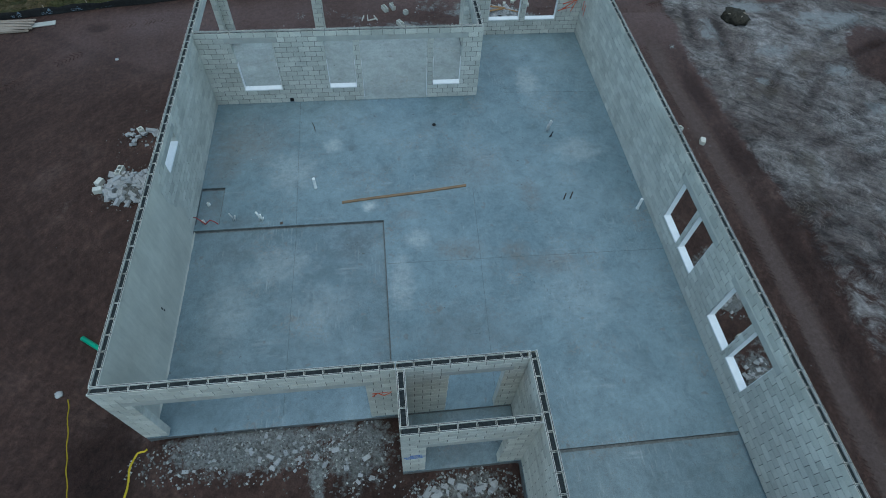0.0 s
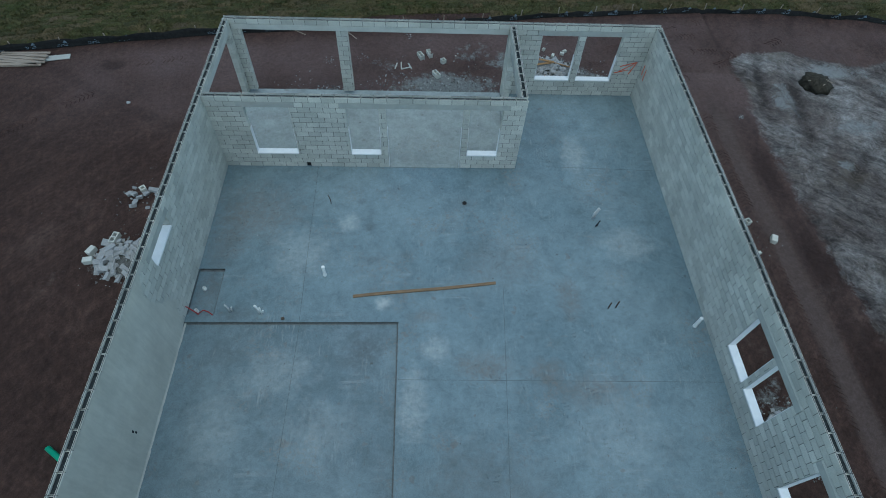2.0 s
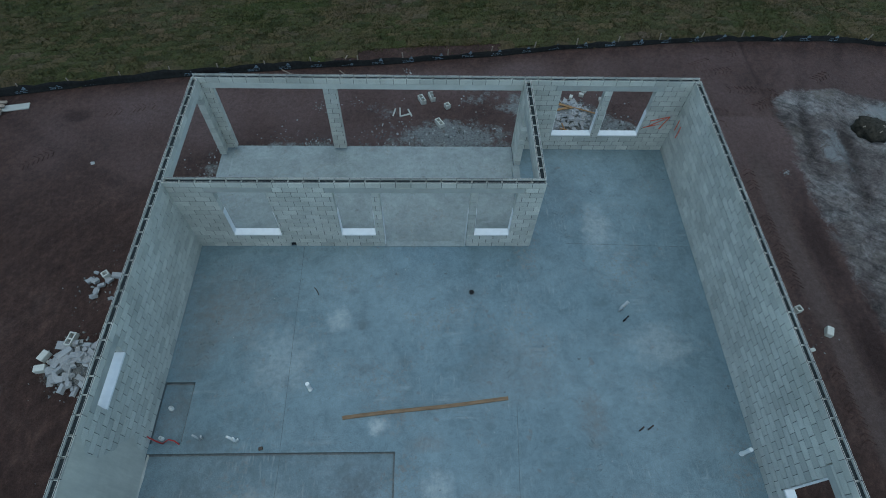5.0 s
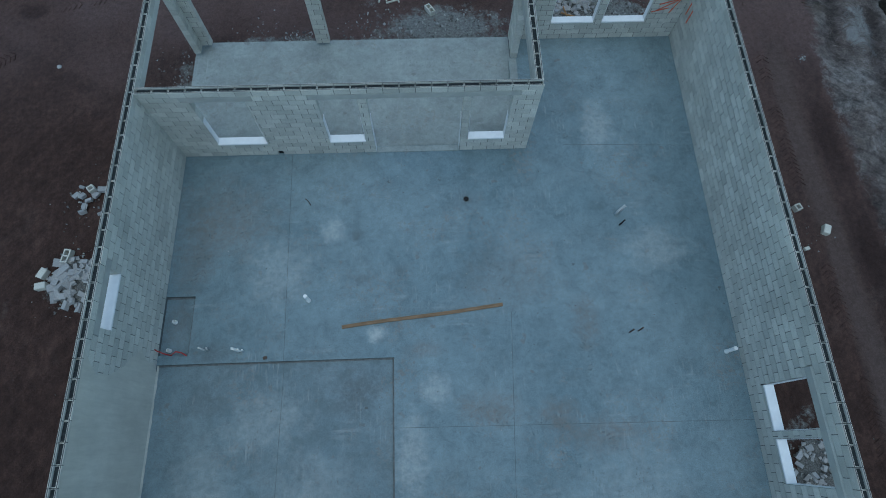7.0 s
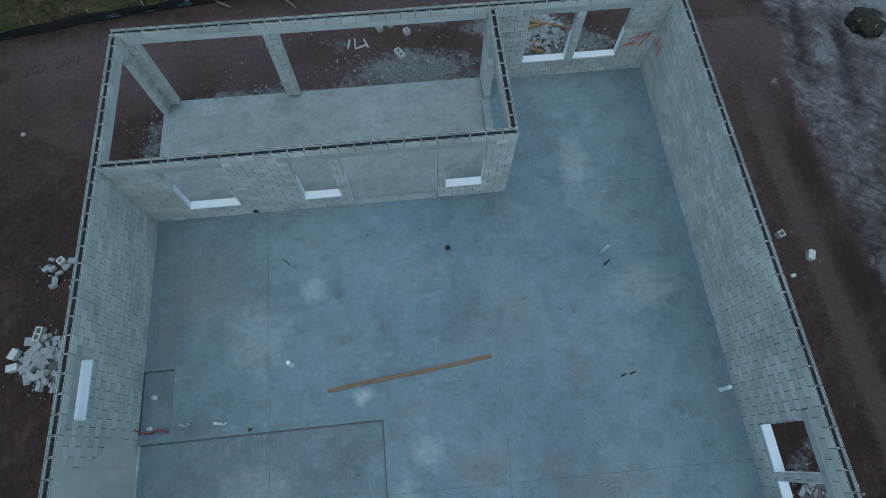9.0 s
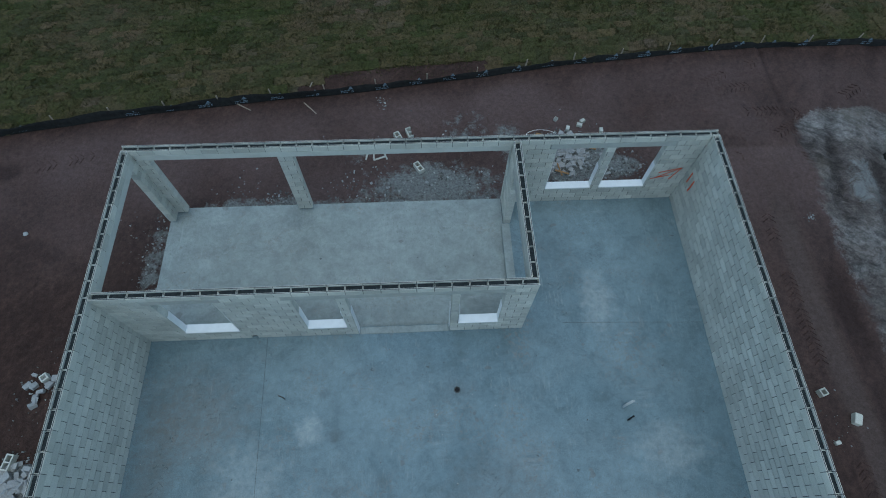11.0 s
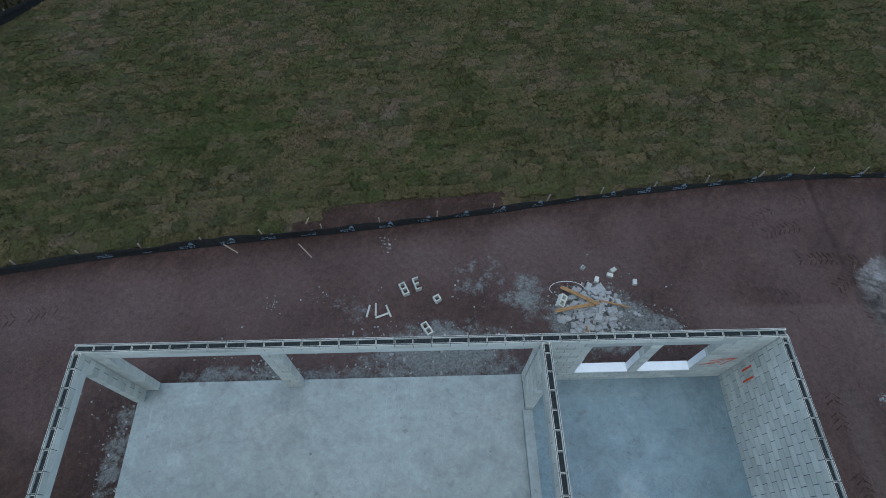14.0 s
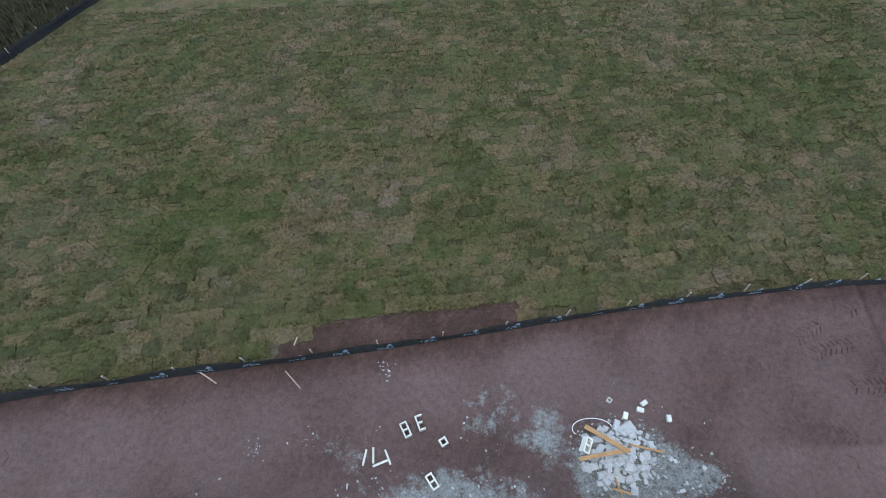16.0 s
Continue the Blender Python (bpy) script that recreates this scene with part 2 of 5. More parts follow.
def ground_material():
    m = Mat("ground", 0.95, 0.2)
    dirt = m.ramp(m.noise(0.35, 6, 0.65), (0.3, (0.051, 0.0295, 0.024)), (0.55, (0.078, 0.0455, 0.037)), (0.75, (0.12, 0.078, 0.066)))
    dirt = m.mix(1.0, dirt, m.ramp(m.noise(3.2, 7, 0.75), (0.25, 0.66), (0.75, 1.3)), "MULTIPLY")
    # long scrape streaks left by the grading
    dirt = m.mix(1.0, dirt, m.ramp(m.noise(1.5, 7, 0.75, stretch=(0.3, 2.6, 1), turn=-52, distort=0.5), (0.32, 0.76), (0.52, 1.0), (0.7, 1.24)), "MULTIPLY")
    dirt = m.mix(1.0, dirt, m.ramp(m.noise(2.0, 6, 0.75, stretch=(2.6, 0.4, 1), distort=0.6), (0.32, 0.82), (0.52, 1.0), (0.7, 1.18)), "MULTIPLY")
    dirt = m.mix(m.ramp(m.noise(0.42, 6, 0.75), (0.62, 0.0), (0.74, 0.6)), dirt, (0.17, 0.13, 0.115))
    dirt = m.mix(m.math("MULTIPLY", m.attr("dry"), 0.8), dirt, (0.15, 0.102, 0.095))
    dirt = m.mix(m.math("MULTIPLY", m.attr("track"), 0.85), dirt, (0.125, 0.09, 0.08))
    lumps = m.ramp(m.noise(6.5, 8, 0.85), (0.3, 0.45), (0.5, 1.0), (0.7, 1.5))
    dirt = m.mix(0.7, dirt, m.mix(1.0, dirt, lumps, "MULTIPLY"))
    dirt = m.mix(1.0, dirt, m.ramp(m.noise(17, 7, 0.85), (0.25, 0.72), (0.75, 1.28)), "MULTIPLY")
    sand = m.ramp(m.noise(0.32, 7, 0.7, distort=0.6), (0.38, (0.12, 0.098, 0.09)), (0.5, (0.185, 0.16, 0.149)), (0.64, (0.31, 0.287, 0.275)))
    sand = m.mix(1.0, sand, m.ramp(m.noise(1.7, 8, 0.78, distort=0.5), (0.32, 0.42), (0.5, 1.0), (0.68, 1.4)), "MULTIPLY")
    sand = m.mix(1.0, sand, m.ramp(m.noise(0.9, 8, 0.8, stretch=(0.45, 2.0, 1), turn=38, distort=1.6), (0.38, 0.55), (0.5, 1.0), (0.62, 1.2)), "MULTIPLY")
    sand = m.mix(1.0, sand, lumps, "MULTIPLY")
    sand = m.mix(1.0, sand, m.ramp(m.noise(17, 6, 0.8), (0.3, 0.72), (0.7, 1.26)), "MULTIPLY")
    sand = m.mix(m.ramp(m.noise(0.5, 5), (0.56, 0.0), (0.68, 0.55)), sand, (0.13, 0.105, 0.08))
    pale = m.math("ADD", m.attr("pale"), m.math("MULTIPLY", m.math("SUBTRACT", m.noise(1.5, 8, 0.82, distort=0.8), 0.5), 3.2))
    sand = m.mix(m.ramp(pale, (0.55, 0.0), (1.1, 0.75)), sand, m.ramp(m.noise(5, 6, 0.7), (0.3, (0.24, 0.245, 0.245)), (0.7, (0.36, 0.37, 0.365))))
    edge = m.math("ADD", m.attr("sand"), m.math("MULTIPLY", m.math("SUBTRACT", m.noise(0.9, 8, 0.8, distort=0.6), 0.5), 2.2))
    c = m.mix(m.ramp(edge, (0.35, 0.0), (0.65, 1.0)), dirt, sand)
    d = m.math("ADD", m.attr("dust"), m.math("MULTIPLY", m.math("SUBTRACT", m.noise(2.2, 7, 0.8), 0.5), 2.2))
    dust = m.ramp(m.noise(14, 5, 0.75), (0.3, (0.12, 0.125, 0.12)), (0.7, (0.36, 0.37, 0.36)))
    c = m.mix(m.ramp(d, (0.45, 0.0), (0.75, 0.92)), c, dust)
    # darkens wet soil and ruts, and carries the painted shading of tyre ridges
    wet = m.attr("rut")
    c = m.mix(wet, c, m.mix(1.0, c, (0.33, 0.31, 0.31), "MULTIPLY"))
    # turf beyond the silt fence, laid as sods of differing vigour
    mp = m.n("ShaderNodeMapping")
    mp.inputs["Rotation"].default_value = (0, 0, 0.12)
    wob = m.t.nodes.new("ShaderNodeVectorMath")
    wob.operation = "MULTIPLY_ADD"
    nz = m.n("ShaderNodeTexNoise", Scale=1.4, Detail=3.0)
    m.t.links.new(m.world_co(), nz.inputs["Vector"])
    m.t.links.new(nz.outputs["Color"], wob.inputs[0])
    wob.inputs[1].default_value = (0.8, 0.8, 0.0)
    m.t.links.new(m.world_co(), wob.inputs[2])
    m.t.links.new(wob.outputs[0], mp.inputs["Vector"])
    br = m.n("ShaderNodeTexBrick", Scale=1.0, Mortar_Size=0.012, Brick_Width=0.6, Row_Height=0.42, Bias=0.0, Mortar_Smooth=0.6)
    br.inputs["Color1"].default_value = (0.75, 0.76, 0.72, 1)
    br.inputs["Color2"].default_value = (1.22, 1.2, 1.22, 1)
    br.inputs["Mortar"].default_value = (0.5, 0.42, 0.36, 1)
    m.t.links.new(mp.outputs["Vector"], br.inputs["Vector"])
    turf = m.ramp(m.noise(0.22, 6, 0.7), (0.34, (0.048, 0.052, 0.018)), (0.5, (0.068, 0.06, 0.028)), (0.64, (0.085, 0.068, 0.042)))
    turf = m.mix(1.0, turf, br.outputs["Color"], "MULTIPLY")
    turf = m.mix(m.ramp(m.noise(1.1, 5, 0.7), (0.5, 0.0), (0.68, 0.7)), turf, (0.12, 0.1, 0.07))
    turf = m.mix(1.0, turf, m.ramp(m.noise(9, 5, 0.8), (0.3, 0.55), (0.7, 1.5)), "MULTIPLY")
    g = m.math("ADD", m.attr("grass"), m.math("MULTIPLY", m.math("SUBTRACT", m.noise(1.6, 4), 0.5), 0.5))
    gm = m.ramp(g, (0.45, 0.0), (0.55, 1.0))
    c = m.mix(gm, c, turf)
    scrub = m.ramp(m.noise(1.4, 7, 0.75), (0.3, (0.02, 0.022, 0.013)), (0.7, (0.06, 0.055, 0.03)))
    c = m.mix(m.attr("scrub"), c, scrub)
    m.color(c)
    m.bump(m.noise(3.0, 7, 0.7), 0.12, 0.5).bump(m.noise(6.5, 8, 0.85), 0.12, 0.8).bump(m.noise(20, 4), 0.03, 0.6)
    return m.m


GROUND = ground_material()
m = Mat("grass_blade", 0.8, 0.2)
gr = m.ramp(m.noise(0.2, 5, 0.7, distort=0.5), (0.3, (0.042, 0.052, 0.014)), (0.5, (0.068, 0.062, 0.026)), (0.7, (0.1, 0.082, 0.05)))
BLADE = m.color(m.mix(1.0, gr, m.ramp(m.rand(True), (0.0, (0.6, 0.68, 0.5)), (0.6, 1.0), (1.0, (1.6, 1.4, 1.35))), "MULTIPLY")).m
m = Mat("fence_fabric", 0.8, 0.15)
FABRIC = m.color(m.ramp(m.noise(8, 4), (0.3, 0.008), (0.7, 0.02))).bump(m.noise(3, 4, stretch=(1, 1, 0.2)), 0.05, 0.7).m
m = Mat("fence_print", 0.7)
PRINT = m.color((0.15, 0.2, 0.25)).m


def wood_material(name, a, b):
    m = Mat(name, 0.8, 0.25)
    c = m.ramp(m.noise(6, 6, 0.7, world_space=False, stretch=(0.4, 8, 8)), (0.3, a), (0.7, b))
    return m.color(c).bump(m.noise(20, 4, world_space=False, stretch=(0.4, 6, 6)), 0.004, 0.6).m


TIMBER = wood_material("stained_timber", (0.13, 0.085, 0.05), (0.34, 0.23, 0.14))
PINE = wood_material("pine", (0.24, 0.13, 0.055), (0.42, 0.26, 0.13))
OLD_WOOD = wood_material("weathered_wood", (0.22, 0.17, 0.13), (0.4, 0.34, 0.28))
m = Mat("pvc_white", 0.4, 0.4)
PVC = m.color((0.86, 0.86, 0.84)).m
m = Mat("pvc_grey", 0.5, 0.4)
CONDUIT = m.color((0.55, 0.56, 0.56)).m
m = Mat("green_pipe", 0.45, 0.4)
GREEN = m.color((0.02, 0.3, 0.17)).m
m = Mat("red_tube", 0.45, 0.4)
RED = m.color((0.4, 0.03, 0.03)).m
m = Mat("rubber_and_shade_black", 0.6, 0.3)
BLACK = m.color((0.012, 0.012, 0.014)).m
m = Mat("steel_bar", 0.7, 0.4, 0.6)
STEEL = m.color((0.12, 0.09, 0.075)).m
m = Mat("yellow_tape", 0.6, 0.3)
YELLOW = m.color((0.5, 0.38, 0.02)).m
m = Mat("orange_paint", 0.8, 0.2)
ORANGE = m.color((0.65, 0.1, 0.04)).m
m = Mat("blue_paint", 0.8, 0.2)
BLUE = m.color((0.04, 0.15, 0.5)).m
m = Mat("clod", 0.95, 0.2)
GROUND_CLOD = m.color(m.ramp(m.noise(9, 5), (0.3, (0.02, 0.018, 0.015)), (0.7, (0.07, 0.06, 0.045)))).bump(m.noise(12, 5), 0.05, 0.8).m
m = Mat("rubble", 0.95, 0.2)
RUBBLE = m.color(m.mix(m.rand(True), m.ramp(m.noise(25, 4), (0.3, 0.25), (0.7, 0.33)), m.ramp(m.noise(25, 4), (0.3, 0.44), (0.7, 0.56)))).bump(m.noise(60, 3), 0.006, 0.6).m

m = Mat("crumb", 0.95, 0.2)
CRUMB = m.color(m.ramp(m.rand(True), (0.0, (0.09, 0.085, 0.08)), (0.55, (0.2, 0.2, 0.195)), (0.85, (0.32, 0.33, 0.32)), (1.0, (0.5, 0.5, 0.48)))).bump(m.noise(60, 3), 0.004, 0.6).m


# ---- building blocks ----
def add_box(bm, x0, y0, z0, x1, y1, z1):
    vs = [bm.verts.new(p) for p in ((x0, y0, z0), (x1, y0, z0), (x1, y1, z0), (x0, y1, z0), (x0, y0, z1), (x1, y0, z1), (x1, y1, z1), (x0, y1, z1))]
    for f in ((0, 3, 2, 1), (4, 5, 6, 7), (0, 1, 5, 4), (1, 2, 6, 5), (2, 3, 7, 6), (3, 0, 4, 7)):
        bm.faces.new([vs[i] for i in f])
    return vs


def mesh_of(name, bm, mat, smooth=False):
    me = bpy.data.meshes.new(name)
    bm.to_mesh(me)
    bm.free()
    me.materials.append(mat)
    if smooth:
        for p in me.polygons:
            p.use_smooth = True
    return me


def part(name, bm, mat, parent=None, label="", smooth=False, at=None):
    ob = new(name, mesh_of(name, bm, mat, smooth))
    if at is not None:
        ob.matrix_basis = at
    if parent is not None:
        ob.parent = parent
    if label:
        tagged(ob, label)
    return ob


def boxes(*items):
    bm = bmesh.new()
    for it in items:
        add_box(bm, *it)
    return bm


def bevelled(bm, w, seg=1):
    bmesh.ops.bevel(bm, geom=bm.edges[:], offset=w, segments=seg, affect="EDGES")
    return bm


def empty(name, at=None):
    ob = new(name)
    ob.empty_display_size = 0.1
    if at is not None:
        ob.matrix_basis = at
    return ob


def tube(points, r, sides=8, caps=True):
    """A round tube along a list of points."""
    bm = bmesh.new()
    rings = []
    pts = [Vector(p) for p in points]
    for i, p in enumerate(pts):
        d = (pts[min(i + 1, len(pts) - 1)] - pts[max(i - 1, 0)]).normalized()
        u = d.orthogonal().normalized()
        if abs(d.z) < 0.9:
            u = d.cross(Vector((0, 0, 1))).normalized()
        v = d.cross(u)
        rings.append([bm.verts.new(p + r * (math.cos(a) * u + math.sin(a) * v)) for a in [2 * math.pi * k / sides for k in range(sides)]])
    for a, b in zip(rings, rings[1:]):
        for k in range(sides):
            bm.faces.new((a[k], a[(k + 1) % sides], b[(k + 1) % sides], b[k]))
    if caps:
        bm.faces.new(rings[0][::-1])
        bm.faces.new(rings[-1])
    bmesh.ops.recalc_face_normals(bm, faces=bm.faces[:])
    return bm


def open_pipe(r, h, wall=0.012, sides=14):
    """An upright hollow pipe with its foot at the origin."""
    bm = bmesh.new()
    prof = ((r, 0), (r, h), (r - wall, h), (r - wall, 0.01))
    rings = [[bm.verts.new((q * math.cos(2 * math.pi * k / sides), q * math.sin(2 * math.pi * k / sides), z)) for k in range(sides)] for q, z in prof]
    for a, b in zip(rings, rings[1:]):
        for k in range(sides):
            bm.faces.new((a[k], a[(k + 1) % sides], b[(k + 1) % sides], b[k]))
    bm.faces.new(rings[-1])
    bmesh.ops.recalc_face_normals(bm, faces=bm.faces[:])
    return bm


# ---- concrete block walls ----
COURSE = 3.05 / 15
BLOCK = 0.4064
GAP = 0.0155
THICK = 0.2
block_cache = {}


def solid_block(bm, length, thick=THICK):
    add_box(bm, GAP / 2, 0, GAP / 2, length - GAP / 2, thick, COURSE - GAP / 2)


def hollow_block(bm, length, thick=THICK):
    """A block with open cells: two face shells and the webs between them."""
    a, b, h0, h1, s = GAP / 2, length - GAP / 2, GAP / 2, COURSE - GAP / 2, 0.042
    add_box(bm, a, 0, h0, b, s, h1)
    add_box(bm, a, thick - s, h0, b, thick, h1)
    cells = 2 if length > 0.3 else 1
    for i in range(cells + 1):
        w = 0.01 if i in (0, cells) else 0.018
        x = a + (b - a - w) * i / cells
        add_box(bm, x, s, h0, x + w, thick - s, h1 - (0.045 if i in (0, cells) else 0.056))


def block_mesh(length, hollow):
    key = (round(length, 3), hollow)
    if key not in block_cache:
        bm = bmesh.new()
        (hollow_block if hollow else solid_block)(bm, length)
        if not hollow:
            bevelled(bm, 0.004)
        block_cache[key] = mesh_of("block", bm, CMU)
    return block_cache[key]


def cut(spans, holes):
    for h0, h1 in holes:
        out = []
        for a, b in spans:
            if h1 <= a or h0 >= b:
                out.append((a, b))
            else:
                if h0 > a:
                    out.append((a, h0))
                if h1 < b:
                    out.append((h1, b))
        spans = out
    return [(a, b) for a, b in spans if b - a > 0.03]


def block_wall(name, label, axis, base, length, openings=(), lintels=(), course0=0, pieces=300, parapet_ends=(0, 0), shift=0.0):
    """A wall of laid blocks. It starts at base (x, y), runs along the axis "x" or "y", and its thickness goes to the other axis' plus side.
    openings and lintels: (from, to, bottom, top) along the run."""
    turn = 0 if axis == "x" else 90
    off = Matrix.Translation((base[0], base[1], 0)) @ pose(0, 0, 0, 0, 0, turn)
    if axis == "y":
        off = Matrix.Translation((base[0] + THICK, base[1], 0)) @ pose(0, 0, 0, 0, 0, 90)
    core = bmesh.new()
    laid = []
    slips = []
    for k in range(course0, 15):
        z0, z1 = k * COURSE, (k + 1) * COURSE
        items = [(a, b, lo, hi) for a, b, lo, hi in (*openings, *lintels) if lo < z1 - 0.01 and hi > z0 + 0.01]
        holes = [(a, b) for a, b, lo, hi in items]
        for it in items:
            for f0, f1 in ((z0, it[2]), (it[3], z1)):
                if f1 - f0 > 0.02:
                    for a, b in cut([(it[0], it[1])], [q[:2] for q in items if q is not it and q[2] < f1 - 0.01 and q[3] > f0 + 0.01]):
                        slips.append((a, b, f0, f1))
        runs = cut([(0, length)], holes)
        if k < 14:
            for a, b in runs:
                add_box(core, a + 0.03, 0.012, z0, b - 0.03, THICK - 0.012, z1)
        else:
            for a, b in runs:
                add_box(core, a + 0.03, 0.012, z0, b - 0.03, 0.03, z1 - 0.004)
                add_box(core, a + 0.03, THICK - 0.03, z0, b - 0.03, THICK - 0.012, z1 - 0.004)
        start = -((k % 2) * BLOCK / 2) - shift
        edges = []
        x = start
        while x < length:
            edges.append((max(x, 0), min(x + BLOCK, length)))
            x += BLOCK
        for a, b in edges:
            for s, e in cut([(a, b)], holes):
                laid.append((s, e - s, k))
    wall = part(name, core, MORTAR, None, at=off)
    tagged(wall, label, "wall", kind="structure")
    laid.sort(key=lambda q: -q[2])
    rest = bmesh.new()
    rng = random.Random(name)
    for i, (s, ln, k) in enumerate(laid):
        hollow = k >= 14
        jx, jz = rng.uniform(-0.0015, 0.0015), rng.uniform(-0.0015, 0.0015)
        if i < pieces or hollow:
            ob = new("block", block_mesh(ln, hollow))
            ob.parent = wall
            ob.matrix_basis = Matrix.Translation((s, jx, k * COURSE + jz))
        else:
            add_box(rest, s + GAP / 2, jx, k * COURSE + GAP / 2, s + ln - GAP / 2, THICK + jx, (k + 1) * COURSE - GAP / 2)
    for a, b, z0, z1 in slips:
        add_box(rest, a + 0.003, 0.001, z0 + 0.003, b - 0.003, THICK - 0.001, z1 - 0.003)
    if rest.verts:
        ob = part("laid_blocks", rest, CMU_ISLAND, wall)
        tagged(ob, kind="stuff")
    else:
        rest.free()
    # dark strips set in the top cells stand in for their shade
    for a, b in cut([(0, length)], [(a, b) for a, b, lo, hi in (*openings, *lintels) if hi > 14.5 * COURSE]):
        part("core_fill", boxes((a + 0.05, 0.0425, 14 * COURSE, b - 0.05, THICK - 0.0425, 15 * COURSE - 0.062)), HOLE_SHADE, wall, "dark strip standing in for the shade in the block cells")
    for a, b, lo, hi in lintels:
        beam = b - a > 3 and lo > 12.5 * COURSE and name in ("wall_west", "wall_north") and (name == "wall_west" or a < 10)
        part("lintel", bevelled(boxes((a + 0.004, -0.002, lo + 0.003, b - 0.004, THICK + 0.002, hi - 0.004)), 0.004), BEAM if beam else LINTEL, wall, "smooth pale concrete beam" if beam else "smooth grey precast concrete lintel")
    return wall


def window_liner(wall, a, b, z, jamb_top, left=True, right=True, sill=True):
    """White precast sill with an upstand and white strips on the lower jambs, in an opening of a wall."""
    if sill:
        bm = bevelled(boxes((a + 0.003, -0.02, z + 0.002, b - 0.003, THICK + 0.02, z + 0.055)), 0.006)
        part("window_sill", bm, WHITE, wall, "white precast concrete window sill")
    z0 = z + (0.052 if sill else 0.0)
    if left:
        part("jamb_coating", boxes((a + 0.002, 0.012, z0, a + 0.014, THICK - 0.012, jamb_top)), WHITE, wall, "white strip on the jamb")
    if right:
        part("jamb_coating", boxes((b - 0.014, 0.012, z0, b - 0.002, THICK - 0.012, jamb_top)), WHITE, wall, "white strip on the jamb")


# plan
XR = 15.45      # inner face of the long wall on the sandy side
PW = 12.61      # room face of the porch wall
PE = 10.34      # its end
BK = 16.70      # inner face of the back wall
GF = -0.09      # outer face of the garage front
GX = 6.45       # end of the garage front
EX = 9.67       # outer face of the entry's long side
EF = -1.54      # outer face of the entry front
FRONT = -7.0

wall_west = block_wall("wall_west", "long pale grey concrete block wall with a high narrow window", "y", (0.0, GF + THICK), BK - GF - THICK,
                       openings=[(6.93 - GF - 0.2, 8.24 - GF - 0.2, 11 * COURSE, 13 * COURSE), (PW + THICK - GF - 0.2, 16.38 - GF - 0.2, 0, 13 * COURSE)],
                       lintels=[(PW + THICK - GF - 0.2, 16.6 - GF - 0.2, 13 * COURSE, 14 * COURSE), (6.73 - GF - 0.2, 8.44 - GF - 0.2, 13 * COURSE, 14 * COURSE)])
window_liner(wall_west, 6.93 - GF - 0.2, 8.24 - GF - 0.2, 11 * COURSE, 2.5, False, False)

# the garage end of the long wall is parged smooth, with a ragged edge
bm = bmesh.new()
nz_, ny_ = 22, 60
grid = []
for k in range(nz_ + 1):
    z = 0.02 + 2.98 * k / nz_ - 0.12 * (k == 0)
    e = 6.3 + 0.35 * math.sin(z * 2.1) + 0.25 * noise.noise((z * 3.0, 1.0, 0.0))
    grid.append([bm.verts.new((THICK + (0.004 if 0 < j < ny_ else 0.0), GF + THICK + 0.01 + (e - GF - THICK) * j / ny_, z)) for j in range(ny_ + 1)])
for a, b in zip(grid, grid[1:]):
    for j in range(ny_):
        bm.faces.new((a[j], a[j + 1], b[j + 1], b[j]))
parging = tagged(part("parging", bm, PARGE), "smooth pale mortar parging on the garage end of the wall", "wall coating", kind="structure")

# the rough bead of mortar that dropped along the foot of the parging
bm = bmesh.new()
rows = []
for j in range(66):
    y = GF + THICK + 0.02 + j * 0.098
    w = 0.03 + 0.02 * noise.noise((y * 3.1, 4.0, 0.0)) + 0.012 * noise.noise((y * 11, 2.0, 0.0))
    rows.append([bm.verts.new((THICK + a * w, y, -0.1 + h)) for a, h in ((-0.1, 0.06), (0.3, 0.045 + 0.3 * w), (0.8, 0.02), (1.0, -0.004))])
for a, b in zip(rows, rows[1:]):
    for k in range(3):
        bm.faces.new((a[k], a[k + 1], b[k + 1], b[k]))
tagged(part("mortar_bead", bm, PARGE), "rough bead of dropped mortar along the wall foot", "mortar", kind="structure")

# thin dark plates on the parging paint the shade of two small holes
for y, z in ((3.09, 0.8), (3.06, 0.95)):
    tagged(part("parging_hole", boxes((THICK + 0.0045, y, z, THICK + 0.007, y + 0.05, z + 0.1)), HOLE_SHADE), "dark plate on the parging painting the shade of a small hole", "hole", kind="structure")

PORCH_OPEN = [(1.38, 2.78, 3 * COURSE, 13 * COURSE), (4.57, 5.6, 3 * COURSE, 13 * COURSE), (5.84, 8.32, 0, 13 * COURSE), (8.54, 9.6, 3 * COURSE, 13 * COURSE)]
wall_porch = block_wall("wall_porch", "pale grey concrete block wall between room and porch with window openings", "x", (THICK, PW), PE - THICK,
                        openings=[(a - THICK, b - THICK, lo, hi) for a, b, lo, hi in PORCH_OPEN] + [(2.75, 2.9, 0, COURSE)],
                        lintels=[(0.98, 2.78, 13 * COURSE, 14 * COURSE), (4.17, 9.6, 13 * COURSE, 14 * COURSE)])
# a black box added inside the weep hole gives its shade
part("weep_box", boxes((2.752, 0.05, 0.002, 2.898, THICK - 0.02, COURSE - 0.01)), BLACK, wall_porch, "black box painting the shade of the hole at the wall foot")
for a, b, lo, hi in PORCH_OPEN:
    if lo:
        window_liner(wall_porch, a - THICK, b - THICK, lo, 1.75)
    else:
        window_liner(wall_porch, a - THICK, b - THICK, 0, 1.75, sill=False)

tagged(part("threshold", bevelled(boxes((5.86, PW - 0.012, 0.002, 8.3, PW + THICK - 0.02, 0.022)), 0.004), PORCH_SLAB), "pale concrete threshold across the wide porch opening", "threshold", kind="structure")

